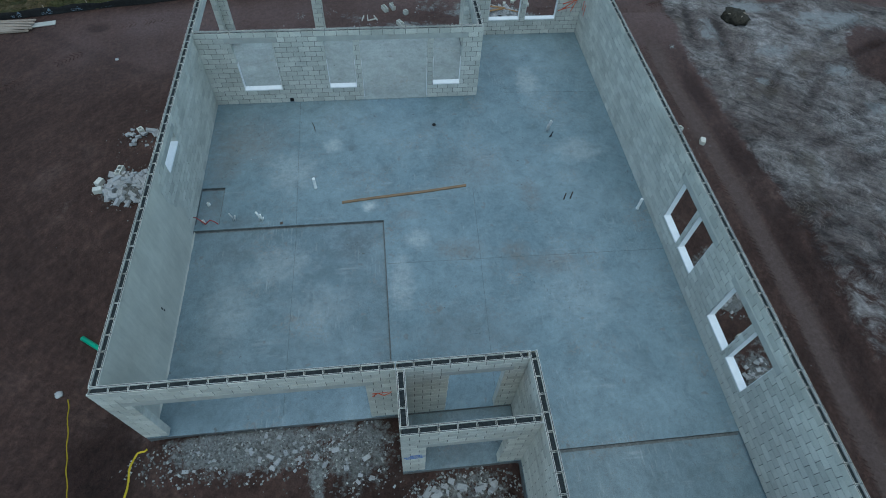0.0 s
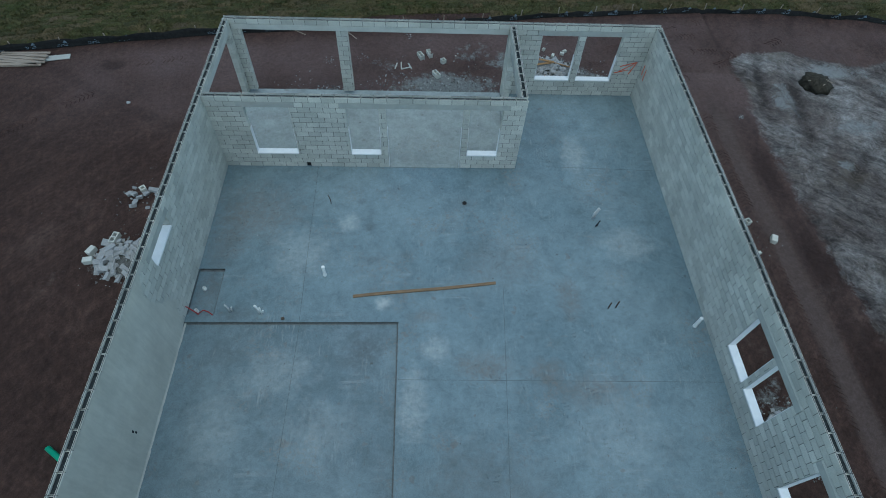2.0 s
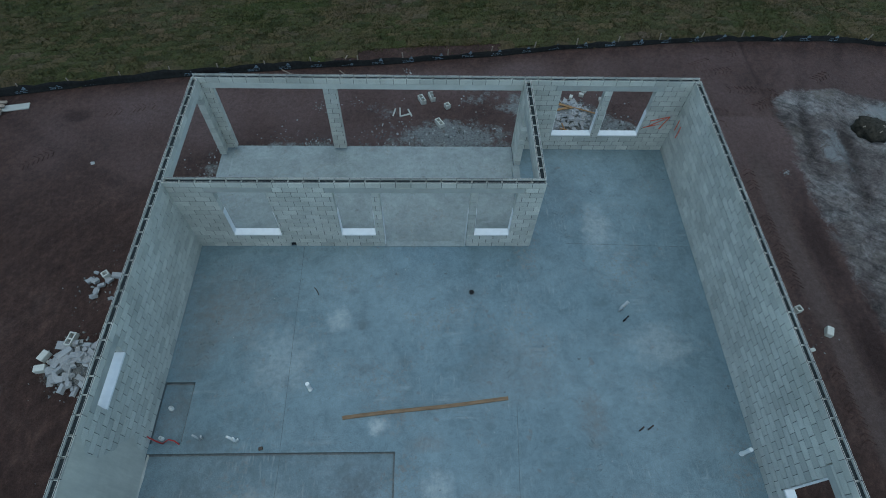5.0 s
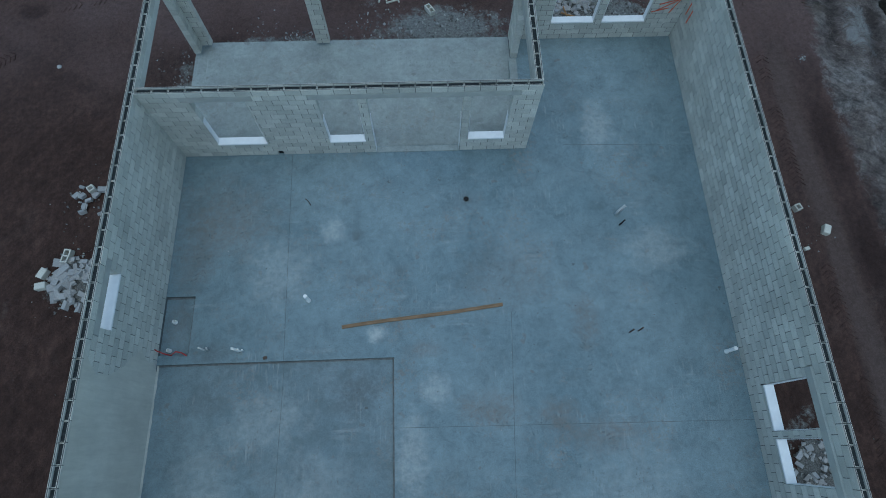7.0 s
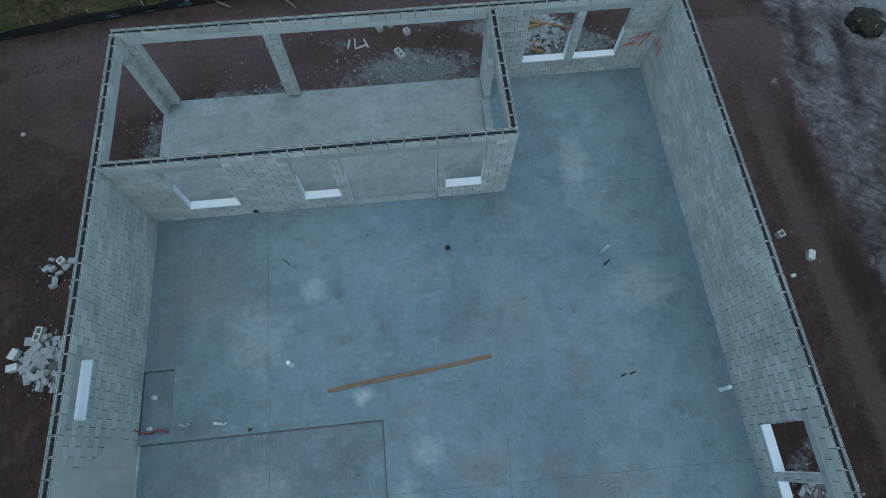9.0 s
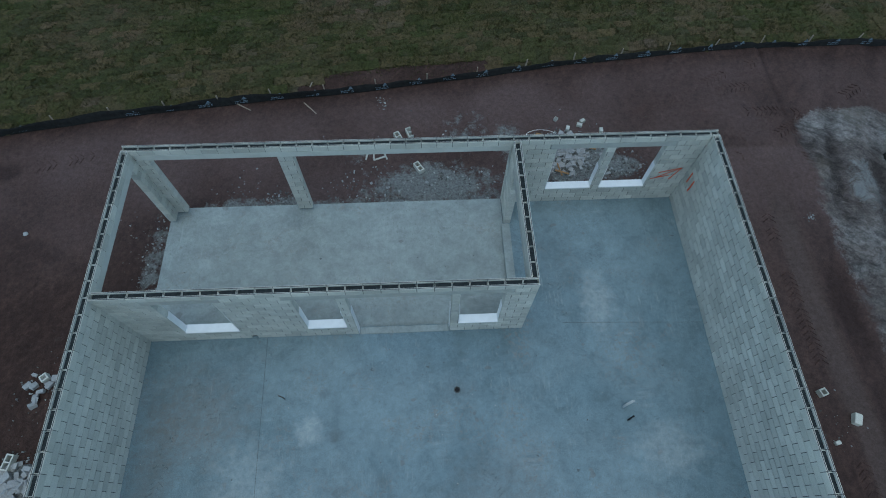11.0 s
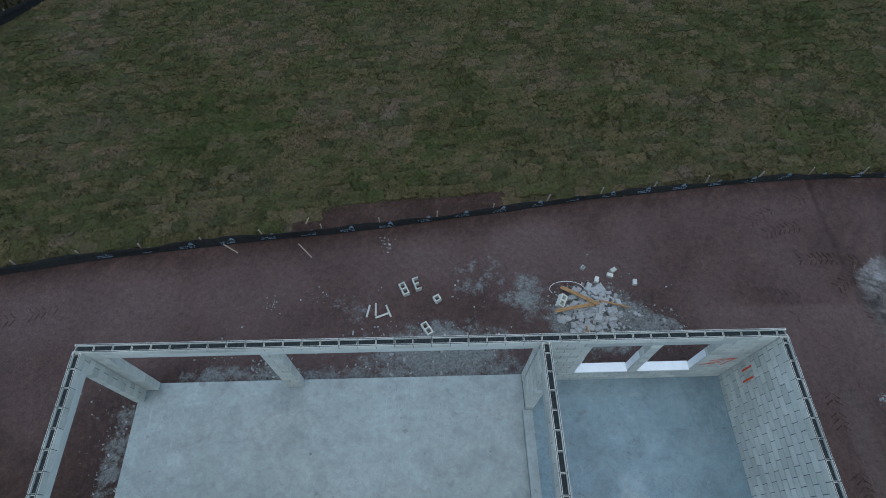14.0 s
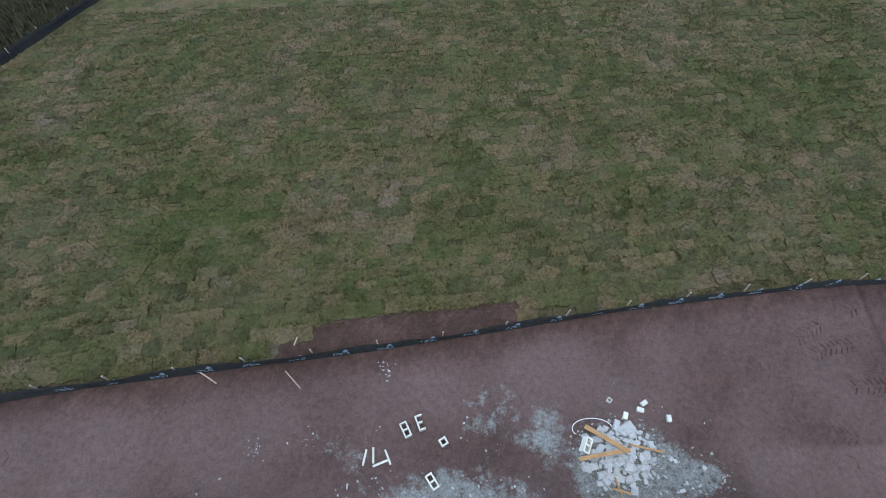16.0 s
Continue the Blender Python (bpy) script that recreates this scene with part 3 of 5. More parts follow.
wall_porch_east = block_wall("wall_porch_east", "short concrete block wall beside the porch with a wide opening", "y", (PE - THICK, PW + THICK), BK - PW - THICK,
                             openings=[(0.0, 15.95 - PW - THICK, 0, 12 * COURSE)],
                             lintels=[(0.0, 16.15 - PW - THICK, 12 * COURSE, 13 * COURSE)])

BACK_OPEN = [(11.38, 12.74, 0.69, 13 * COURSE), (13.0, 14.36, 0.69, 13 * COURSE)]
wall_north = block_wall("wall_north", "concrete block back wall with porch columns and twin windows", "x", (0.0, BK), XR + THICK,
                        openings=BACK_OPEN + [(0.52, 3.88, 0, 13 * COURSE), (4.31, 10.12, 0, 13 * COURSE)],
                        lintels=[(0.25, 10.12, 13 * COURSE, 14 * COURSE), (11.18, 14.6, 13 * COURSE, 14 * COURSE)])
for a, b, lo, hi in BACK_OPEN:
    window_liner(wall_north, a, b, lo, 1.75)

EAST_OPEN = [(4.3, 5.38, 0.73, 2.36), (3.14, 4.12, 0.73, 2.36), (0.6, 1.7, 0.73, 2.36), (-0.58, 0.4, 0.73, 2.36)]
wall_east = block_wall("wall_east", "long pale grey concrete block wall with two pairs of windows", "y", (XR, FRONT), BK - FRONT,
                       openings=[(a - FRONT, b - FRONT, lo, hi) for a, b, lo, hi in EAST_OPEN],
                       lintels=[(2.94 - FRONT, 5.58 - FRONT, 2.36, 2.56), (-0.78 - FRONT, 1.9 - FRONT, 2.36, 2.56)])
for a, b, lo, hi in EAST_OPEN:
    window_liner(wall_east, a - FRONT, b - FRONT, lo, 2.3)

wall_garage = block_wall("wall_garage", "concrete block garage front with a wide door opening", "x", (0.0, GF), GX,
                         openings=[(0.6, 5.72, 0, 11 * COURSE)], lintels=[(0.4, 5.92, 11 * COURSE, 12 * COURSE)])
wall_entry_back = block_wall("wall_entry_back", "concrete block entry wall with a door opening", "x", (GX, GF), EX - GX - THICK,
                             openings=[(7.68 - GX, 8.98 - GX, 0, 12 * COURSE)], lintels=[(7.48 - GX, 9.18 - GX, 12 * COURSE, 13 * COURSE)])
wall_entry_west = block_wall("wall_entry_west", "short concrete block side wall of the entry", "y", (GX, EF + THICK), GF - EF - THICK)
wall_entry_front = block_wall("wall_entry_front", "concrete block entry front with an opening and paint marks", "x", (GX, EF), EX - GX - THICK,
                              openings=[(7.02 - GX, 8.85 - GX, 0, 10 * COURSE)], lintels=[(6.82 - GX, 9.05 - GX, 10 * COURSE, 11 * COURSE)])
wall_entry_east = block_wall("wall_entry_east", "long concrete block wall beside the entry", "y", (EX - THICK, FRONT), GF + THICK - FRONT)
wall_south = block_wall("wall_south", "concrete block front wall", "x", (EX, FRONT), XR - EX, pieces=60)


# ---- slabs ----
def stepped(name, mat, label, xs, ys, top, bottom=-0.75):
    """A slab with level changes: top(x, y) gives the height of a cell, or None for no slab."""
    bm = bmesh.new()
    z = [[top((a + b) / 2, (c + d) / 2) for c, d in zip(ys, ys[1:])] for a, b in zip(xs, xs[1:])]

    def at(i, j):
        if 0 <= i < len(xs) - 1 and 0 <= j < len(ys) - 1 and z[i][j] is not None:
            return z[i][j]
        return bottom

    for i in range(len(xs) - 1):
        for j in range(len(ys) - 1):
            if z[i][j] is None:
                continue
            x0, x1, y0, y1, h = xs[i], xs[i + 1], ys[j], ys[j + 1], z[i][j]
            bm.faces.new([bm.verts.new(p) for p in ((x0, y0, h), (x1, y0, h), (x1, y1, h), (x0, y1, h))])
            for (ni, nj), (p, q) in (((i - 1, j), ((x0, y1), (x0, y0))), ((i + 1, j), ((x1, y0), (x1, y1))), ((i, j - 1), ((x0, y0), (x1, y0))), ((i, j + 1), ((x1, y1), (x0, y1)))):
                g = at(ni, nj)
                if g < h:
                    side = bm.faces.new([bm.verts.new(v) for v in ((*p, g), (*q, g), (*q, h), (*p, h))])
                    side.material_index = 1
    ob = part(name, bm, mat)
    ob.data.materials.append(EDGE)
    return tagged(ob, label, "floor", kind="structure")


PIT = -0.10


def room_top(x, y):
    if y > PW + THICK and x < PE - THICK:
        return None
    if x < EX - THICK and y < GF:
        return None
    if x < GX and y < GF + 0.0:
        return None
    if x < 6.33 and y < 6.48:
        return None
    if x < 7.17 and GF + THICK < y < 1.04:
        return None
    if 0.2 < x < 0.98 and 6.72 < y < 8.3:
        return -0.09
    if x > EX - THICK and y < -1.38:
        return None
    return 0.0


floor = stepped("floor", SLAB, "stained blue-grey concrete floor slab with recesses",
                [0.006, 0.2, 0.98, 6.33, 7.17, EX - THICK, PE - THICK, XR + THICK - 0.006],
                [-1.38, GF, GF + THICK, 1.04, 6.48, 6.72, 8.3, PW + THICK, BK + THICK - 0.006], room_top)
floor_garage = stepped("floor_garage", PIT_SLAB, "lower dark grey concrete garage slab", [0.006, 6.33, 7.17], [GF + 0.006, GF + THICK, 1.04, 6.48],
                       lambda x, y: PIT if (x < 6.33 or GF + THICK < y < 1.04) else None)
floor_front = stepped("floor_front", PIT_SLAB, "lower concrete slab in the front room", [EX - THICK, XR + THICK - 0.006], [FRONT + 0.006, -1.38], lambda x, y: PIT)
floor_entry = stepped("floor_entry", PIT_SLAB, "dark concrete entry slab", [GX + 0.006, EX - THICK], [EF + 0.006, GF], lambda x, y: PIT - 0.02)
floor_porch = stepped("floor_porch", PORCH_SLAB, "pale grey concrete porch slab", [-0.03, PE - THICK], [PW + THICK, BK + THICK + 0.02], lambda x, y: -0.12)
tagged(part("door_ledge", boxes((10.07, PW + THICK + 0.004, -0.118, PE - 0.02, 15.94, 0.012)), PORCH_SLAB), "raised concrete ledge across the wide opening", "ledge", kind="structure")
for a, b in (((3.46, 6.5), (3.34, 12.58)), ((6.36, 4.72), (15.43, 4.6)), ((9.1, 0.2), (9.5, 7.6)), ((11.5, 12.72), (15.43, 12.58)), ((3.4, 0.2), (3.46, 6.45))):
    d = Vector(b) - Vector(a)
    z = PIT if b[1] < 6.47 and a[0] < 6 else 0.0
    s = part("control_joint", boxes((0, -0.004, 0.0005, d.length, 0.004, 0.0025)), JOINT, None, at=pose(a[0], a[1], z, 0, 0, math.degrees(math.atan2(d.y, d.x))))
    tagged(s, "thin dark saw cut in the slab", "joint", kind="structure")


m = Mat("soil_line", 0.95)
EDGE_LINE = m.color(m.ramp(m.noise(9, 5, 0.7), (0.3, (0.09, 0.095, 0.095)), (0.7, (0.21, 0.22, 0.22)))).m
# thin dark strips laid along the foot of the slab steps
for x0, y0, x1, y1, z in ((6.29, 1.04, 6.326, 6.44, PIT), (0.2, 6.44, 6.326, 6.474, PIT), (6.33, 0.98, 7.164, 1.034, PIT), (EX, -1.45, XR, -1.386, PIT), (0.93, 6.78, 0.976, 8.29, -0.09), (0.21, 8.25, 0.976, 8.294, -0.09)):
    tagged(part("soil_line", boxes((x0, y0, z + 0.001, x1, y1, z + 0.006)), EDGE_LINE), "dark line along the slab edge", "dirt line", kind="structure")


# ---- ground ----
FENCE = [(-60, 5.8), (-30, 14.5), (-17, 18.1), (-9.6, 19.65), (-3.8, 20.85), (1.2, 21.4), (6.4, 21.95), (11.5, 22.7), (15.5, 23.2), (20.4, 23.65), (25.5, 23.6), (29, 23.2), (45, 20.4), (80, 11.9)]


def fence_y(x):
    for (x0, y0), (x1, y1) in zip(FENCE, FENCE[1:]):
        if x <= x1:
            return y0 + (y1 - y0) * (x - x0) / (x1 - x0)
    return FENCE[-1][1]


def smooth_step(a, b, v):
    t = min(1, max(0, (v - a) / (b - a)))
    return t * t * (3 - 2 * t)


ARCS = ((34, 22, 13.5), (34, 22, 15.2), (36, 2, 15.0), (36, 2, 16.6), (22.5, 24, 13.4), (22.5, 24, 15.1), (22.5, 24, 17.6), (23.0, 27, 21.5), (23.0, 27, 23.1), (48, 12, 27), (48, 12, 25.6), (30, -8, 17.0), (30, -8, 18.5))


def wall_line(y):
    """The middle of the smooth wheel track that runs along the long wall."""
    return 19.35 + 0.12 * math.sin(y * 0.33)


def track_at(x, y):
    return smooth_step(0.46, 0.26, abs(x - wall_line(y))) * smooth_step(18.0, 15.5, y)


def wet_at(x, y):
    """Dark wet soil: the rut beside the track, and a hollow by the garage corner."""
    u = abs(x - wall_line(y) - 0.9 - 0.12 * noise.noise((y * 0.8, 3, 0)))
    d = 0.75 * smooth_step(0.5, 0.2, u) * smooth_step(17.0, 14.0, y) * (0.7 + 0.5 * noise.noise((y * 0.5, 7, 0)))
    for cx, cy, rx, ry, s in ((-1.1, -0.6, 1.3, 1.9, 0.8), (-5.9, 18.75, 0.7, 0.45, 0.6), (5.6, -2.0, 1.2, 1.4, 0.45)):
        d = max(d, s * smooth_step(1.0, 0.4, math.hypot((x - cx) / rx, (y - cy) / ry)))
    return d


def rut_depth(x, y):
    """Wheel ruts: along the long wall, curved ones over the sand, and scrapes on the far side."""
    d = max(track_at(x, y) * 0.6, wet_at(x, y))
    if x > 20.6:
        for cx, cy, r in ARCS:
            u = abs(math.hypot(x - cx, y - cy) - r)
            d = max(d, 0.85 * smooth_step(0.36, 0.1, u) * (0.55 + 0.45 * math.sin(x * 0.9 + y * 0.5 + cx)))
    if x < -2:
        for cx, cy, r in ((-22, -4, 16.0), (-22, -4, 17.6), (6, 36, 22.5)):
            u = abs(math.hypot(x - cx, y - cy) - r)
            d = max(d, 0.3 * smooth_step(0.4, 0.12, u))
    return d


def sand_at(x, y):
    f = fence_y(x)
    s = smooth_step(0.9, 2.2, x - wall_line(y)) * smooth_step(3.0, 3.9, f - y + 0.35 * math.sin(x * 0.9))
    s *= 0.52 + 0.45 * smooth_step(2.0, 12.0, y) + 0.12 * smooth_step(22, 26, x)
    return s * (1 - 0.9 * (1 - smooth_step(1.6, 3.0, math.hypot(x - 30.6, (y - 14.6) * 0.8))))


def pale_at(x, y):
    v = 0.0
    for cx, cy, rx, ry in ((27.3, 14.0, 1.0, 0.8), (27.8, 11.4, 1.0, 0.8), (25.5, 19.2, 2.6, 0.7), (22.4, 17.2, 0.7, 1.6), (25.0, 15.6, 1.2, 0.8), (29.0, 18.0, 3.0, 1.2), (23.3, 13.4, 0.6, 0.5)):
        v = max(v, 1 - min(1, math.hypot((x - cx) / rx, (y - cy) / ry)) ** 2)
    return v


def ground_z(x, y):
    f = fence_y(x)
    z = -0.5
    if y > f:
        z -= 0.155 * max(0.0, min(y - f, 60.0)) * smooth_step(0, 3, y - f)
    near = -0.4 < x < 16 and -7.4 < y < 17.3
    n = noise.noise((x * 0.35, y * 0.35, 0)) * 0.07 + noise.noise((x * 1.3, y * 1.3, 5)) * 0.025
    if x > 19 and y < f:
        n += (noise.noise((x * 0.8, y * 0.8, 9)) * 0.09 + noise.noise((x * 2.6, y * 2.6, 4)) * 0.045) * smooth_step(20, 22, x)
    z += n
    z -= rut_depth(x, y) * 0.07
    # fill thrown up against the garage and entry front
    if -0.5 < x < 9.4 and -4 < y < 0.6:
        z += 0.3 * smooth_step(-2.6, -0.6, y) * smooth_step(-0.5, 0.6, x)
    if near and (y > GF + 0.05 or (x > GX and y > EF + 0.05) or x > EX - THICK):
        z = min(z, -0.3)
    return z


def dust_at(x, y):
    v = 0.0
    for cx, cy, rx, ry, s in ((12.6, 18.6, 2.3, 1.5, 1.0), (7.4, 17.0, 8.5, 0.6, 0.75), (8.0, 17.7, 3.0, 1.3, 0.95), (14.2, 18.3, 1.1, 0.7, 1.0), (10.6, 19.5, 0.9, 1.2, 0.7), (3.4, 17.15, 1.5, 0.5, 0.8), (1.7, 17.2, 1.6, 0.45, 0.75), (8.5, 17.3, 3.0, 0.7, 0.8),
                              (-0.5, 15.2, 0.5, 2.2, 0.7), (-2.9, 9.0, 1.0, 1.2, 0.55), (17.2, 4.2, 1.2, 1.6, 0.5), (17.2, 0.4, 1.3, 1.6, 0.6),
                              (2.6, -0.5, 3.0, 1.0, 1.0), (5.3, -0.8, 1.6, 1.5, 0.8), (4.3, -1.3, 0.35, 1.2, 0.8), (8.0, -2.1, 1.6, 0.9, 0.7), (9.3, 20.0, 1.6, 1.4, 0.5), (5.5, 19.2, 1.2, 1.0, 0.45)):
        v = max(v, s * (1 - min(1, math.hypot((x - cx) / rx, (y - cy) / ry) ** 2)))
    return v


def build_ground():
    def axis(lo, hi, step, far_lo, far_hi):
        out = list(np.arange(lo, hi + step / 2, step))
        a, s = lo, step
        left = []
        while a > far_lo:
            s *= 1.35
            a -= s
            left.append(a)
        b, s = hi, step
        right = []
        while b < far_hi:
            s *= 1.35
            b += s
            right.append(b)
        return left[::-1] + out + right

    xs = axis(-14, 32, 0.16, -600, 600)
    ys = axis(-9, 42, 0.16, -600, 900)
    nx, ny = len(xs), len(ys)
    verts, grass, sand, dust, rut, scrub = [], [], [], [], [], []
    dry, pale, track = [], [], []
    for y in ys:
        for x in xs:
            verts.append((x, y, ground_z(x, y)))
            f = fence_y(x)
            bare = 0.95 * smooth_step(1.25, 0.85, y - f) * smooth_step(2.8, 3.8, x) * smooth_step(11.2, 9.8, x)
            grass.append(smooth_step(-0.25, 0.25, y - f) * (1 - bare) if y > f - 0.3 else 0.0)
            sand.append(sand_at(x, y))
            pale.append(pale_at(x, y))
            track.append(track_at(x, y))
            dust.append(dust_at(x, y))
            dry.append(min(1.0, smooth_step(13.0, 19.0, y) * smooth_step(0.0, 1.2, f - y) * (0.85 + 0.7 * noise.noise((x * 0.5, y * 0.5, 2))) * smooth_step(-11, -4, x) * (1 - 0.35 * smooth_step(12.5, 16.5, x)) + (0.4 * smooth_step(4, 12, y) if 15.7 < x < 24 and y < 19 else 0.0)))
            rut.append(min(1.0, max(wet_at(x, y), rut_depth(x, y) * (1 - track[-1]) * 0.8)))
            e = -11.6 + (y - 36.4) * 0.43 + 0.25 * math.sin(y * 1.1)
            scrub.append(1.0 if y > 30 and x < e - 0.4 else 0.0)
    faces = [(j * nx + i, j * nx + i + 1, (j + 1) * nx + i + 1, (j + 1) * nx + i) for j in range(ny - 1) for i in range(nx - 1)]
    me = bpy.data.meshes.new("ground")
    me.from_pydata(verts, [], faces)
    for nm, vals in (("grass", grass), ("sand", sand), ("dust", dust), ("rut", rut), ("dry", dry), ("scrub", scrub), ("pale", pale), ("track", track)):
        a = me.attributes.new(nm, "FLOAT", "POINT")
        a.data.foreach_set("value", vals)
    me.materials.append(GROUND)
    for p in me.polygons:
        p.use_smooth = True
    ob = new("ground", me)
    return tagged(ob, "reddish brown building-site soil, pale sand and turf", "ground", kind="structure")


ground = build_ground()


def tread_lugs(lines, width=0.42, pitch=0.17, seed=3):
    """Chevron ridges that tyre lugs have left in the soil, along polylines."""
    rng = random.Random(seed)
    verts, faces, vals = [], [], {k: [] for k in ("sand", "dust", "rut", "dry", "pale")}
    for line in lines:
        pts = along(line, pitch)
        for i, p in enumerate(pts[:-1]):
            d = (pts[i + 1] - p).normalized()
            n = Vector((-d.y, d.x))
            if noise.noise((p.x * 0.7, p.y * 0.7, 6)) < -0.05 or p.y > fence_y(p.x) - 0.4 or rng.random() < 0.08:
                continue
            for side in (-1, 1):
                a = p + n * side * 0.03
                b = p + n * side * width / 2 - d * 0.12
                w = d * rng.uniform(0.025, 0.04)
                k = len(verts)
                for q, up in ((a - w, 0), (b - w, 0), (b + w, 0), (a + w, 0), (a, 1), (b, 1)):
                    verts.append((q.x, q.y, ground_z(q.x, q.y) + (rng.uniform(0.014, 0.028) if up else -0.012)))
                    vals["sand"].append(sand_at(q.x, q.y))
                    vals["dust"].append(dust_at(q.x, q.y))
                    vals["pale"].append(pale_at(q.x, q.y))
                    # ridge feet darker than tops: their shading is put into the colour
                    vals["rut"].append(0.0 if up else 0.22)
                    vals["dry"].append(0.5 if q.y > 18 and q.x < 19 else 0.0)
                faces += [(k, k + 1, k + 5, k + 4), (k + 2, k + 3, k + 4, k + 5), (k + 1, k + 2, k + 5), (k + 3, k, k + 4)]
    me = bpy.data.meshes.new("tyre_tracks")
    me.from_pydata(verts, [], faces)
    for nm, v in vals.items():
        me.attributes.new(nm, "FLOAT", "POINT").data.foreach_set("value", v)
    me.materials.append(GROUND)
    return tagged(new("tyre_tracks", me), "chevron tyre tracks pressed into the soil", "tyre track", kind="stuff")


def arc_line(cx, cy, r, ok):
    return [(cx + r * math.cos(a), cy + r * math.sin(a)) for a in np.linspace(0, 2 * math.pi, int(r * 12)) if ok(cx + r * math.cos(a), cy + r * math.sin(a))]


def on_sand(x, y):
    return 20.9 < x < 31 and -4 < y < 19.5


LUG_LINES = [[(wall_line(y) - 0.52, y) for y in np.arange(-6, 17, 0.5)], [(wall_line(y) - 1.9, y) for y in np.arange(8, 17, 0.5)],
             [(13.0, 21.2), (14.6, 22.0), (16.0, 22.67)], [(15.4, 20.5), (16.3, 20.97), (18.9, 22.24), (20.5, 22.9)], [(15.9, 20.0), (18, 20.45), (20.1, 20.5), (23, 20.3)],
             [(14.5, 19.4), (17.0, 19.5), (19.5, 19.0)], [(17.2, 21.0), (19.0, 21.6), (21.5, 21.9)], [(18.6, 18.6), (20.4, 19.6), (24, 21.6)], [(-8.6, 14.6), (-7.3, 16.1), (-5.9, 17.2)], [(-5.2, 18.8), (-3.0, 19.4)]]
for cx, cy, r in ARCS[:9] + ARCS[11:]:
    LUG_LINES.append(arc_line(cx, cy, r, on_sand))


# ---- silt fence ----
def along(points, step):
    """Even steps along a polyline."""
    out, carry = [], 0.0
    for a, b in zip(points, points[1:]):
        a, b = Vector(a), Vector(b)
        d = (b - a).length
        s = carry
        while s < d:
            out.append(a.lerp(b, s / d))
            s += step
        carry = s - d
    return out


def round_line(points, n=4):
    """Corner-cutting: the same polyline with softer bends."""
    for _ in range(n):
        out = [points[0]]
        for a, b in zip(points, points[1:]):
            out += [tuple(0.75 * p + 0.25 * q for p, q in zip(a, b)), tuple(0.25 * p + 0.75 * q for p, q in zip(a, b))]
        points = out + [points[-1]]
    return points


def silt_fence(line, label, height, printed):
    rng = random.Random(7)
    pts = along(round_line(line, 3), 0.3)
    bm = bmesh.new()
    rows = []
    for i, p in enumerate(pts):
        q = pts[min(i + 1, len(pts) - 1)] - pts[max(i - 1, 0)]
        nrm = Vector((q.y, -q.x)).normalized()
        z = ground_z(p.x, p.y)
        sag = 0.03 * math.sin(i * 1.05) + rng.uniform(-0.02, 0.02)
        lean = 0.05 * math.sin(i * 0.4) + rng.uniform(-0.02, 0.02)
        tall = height - (0.1 * smooth_step(0, 8, p.x) if printed else 0.0)
        prof = [(0.05, 0.015), (0.03, 0.03), (0.0 + lean * 0.5, tall * 0.5 + sag * 0.5), (-0.03 + lean, tall + sag), (-0.045 + lean, tall + sag), (-0.02 + lean * 0.5, tall * 0.5), (0.03, 0.0)]
        rows.append([bm.verts.new((p.x + nrm.x * o, p.y + nrm.y * o, z + h)) for o, h in prof])
    for a, b in zip(rows, rows[1:]):
        for k in range(len(a)):
            bm.faces.new((a[k], b[k], b[(k + 1) % len(a)], a[(k + 1) % len(a)]))
    bmesh.ops.recalc_face_normals(bm, faces=bm.faces[:])
    root = empty("silt_fence")
    tagged(root, label, "fence")
    part("fabric", bm, FABRIC, root, smooth=True)
    stake = mesh_of("stake", bevelled(boxes((-0.02, -0.02, -0.2, 0.02, 0.02, height + 0.12)), 0.003), OLD_WOOD)
    for p in along(line, 1.85):
        if -16 < p.x < 34:
            ob = new("stake", stake)
            ob.parent = root
            ob.matrix_basis = pose(p.x - 0.02, p.y + 0.1, ground_z(p.x, p.y + 0.1), rng.uniform(-6, 6), rng.uniform(-6, 6), rng.uniform(0, 90))
    if printed:
        for i, p in enumerate(along(line, 1.24)):
            if not -12 < p.x < 31:
                continue
            x1, y1 = p.x + 0.2, fence_y(p.x + 0.2)
            ang = math.degrees(math.atan2(y1 - p.y, 0.2))
            bm = bmesh.new()
            for k in range(2):
                x = -0.24
                while x < 0.2:
                    w = rng.uniform(0.02, 0.05)
                    if rng.random() < 0.8:
                        add_box(bm, x, -0.004, 0.02 + 0.06 * k + rng.uniform(0, 0.012), x + w, 0, 0.05 + 0.06 * k + rng.uniform(-0.01, 0.01))
                    x += w + 0.018
            for k in range(3):
                add_box(bm, 0.03 + 0.03 * k, -0.004, 0.15 + 0.035 * k, 0.19 - 0.02 * k, 0, 0.175 + 0.035 * k)
            mark = part("printed_mark", bm, PRINT, root, "pale blue print", at=pose(p.x, p.y - 0.04, ground_z(p.x, p.y) + 0.04, -14, 0, ang))
            tagged(mark, kind="stuff")
    return root


tread_lugs(LUG_LINES)
silt_fence([(x, y) for x, y in FENCE if -31 < x < 46], "black silt fence fabric on wooden stakes along the turf", 0.31, True)
silt_fence([(-18, 22), (-15.4, 28.5), (-12.7, 34.4), (-11.7, 36.4), (-10.5, 39.4), (-8.9, 43), (-6, 50)], "black silt fence beside dark scrub", 0.45, False)


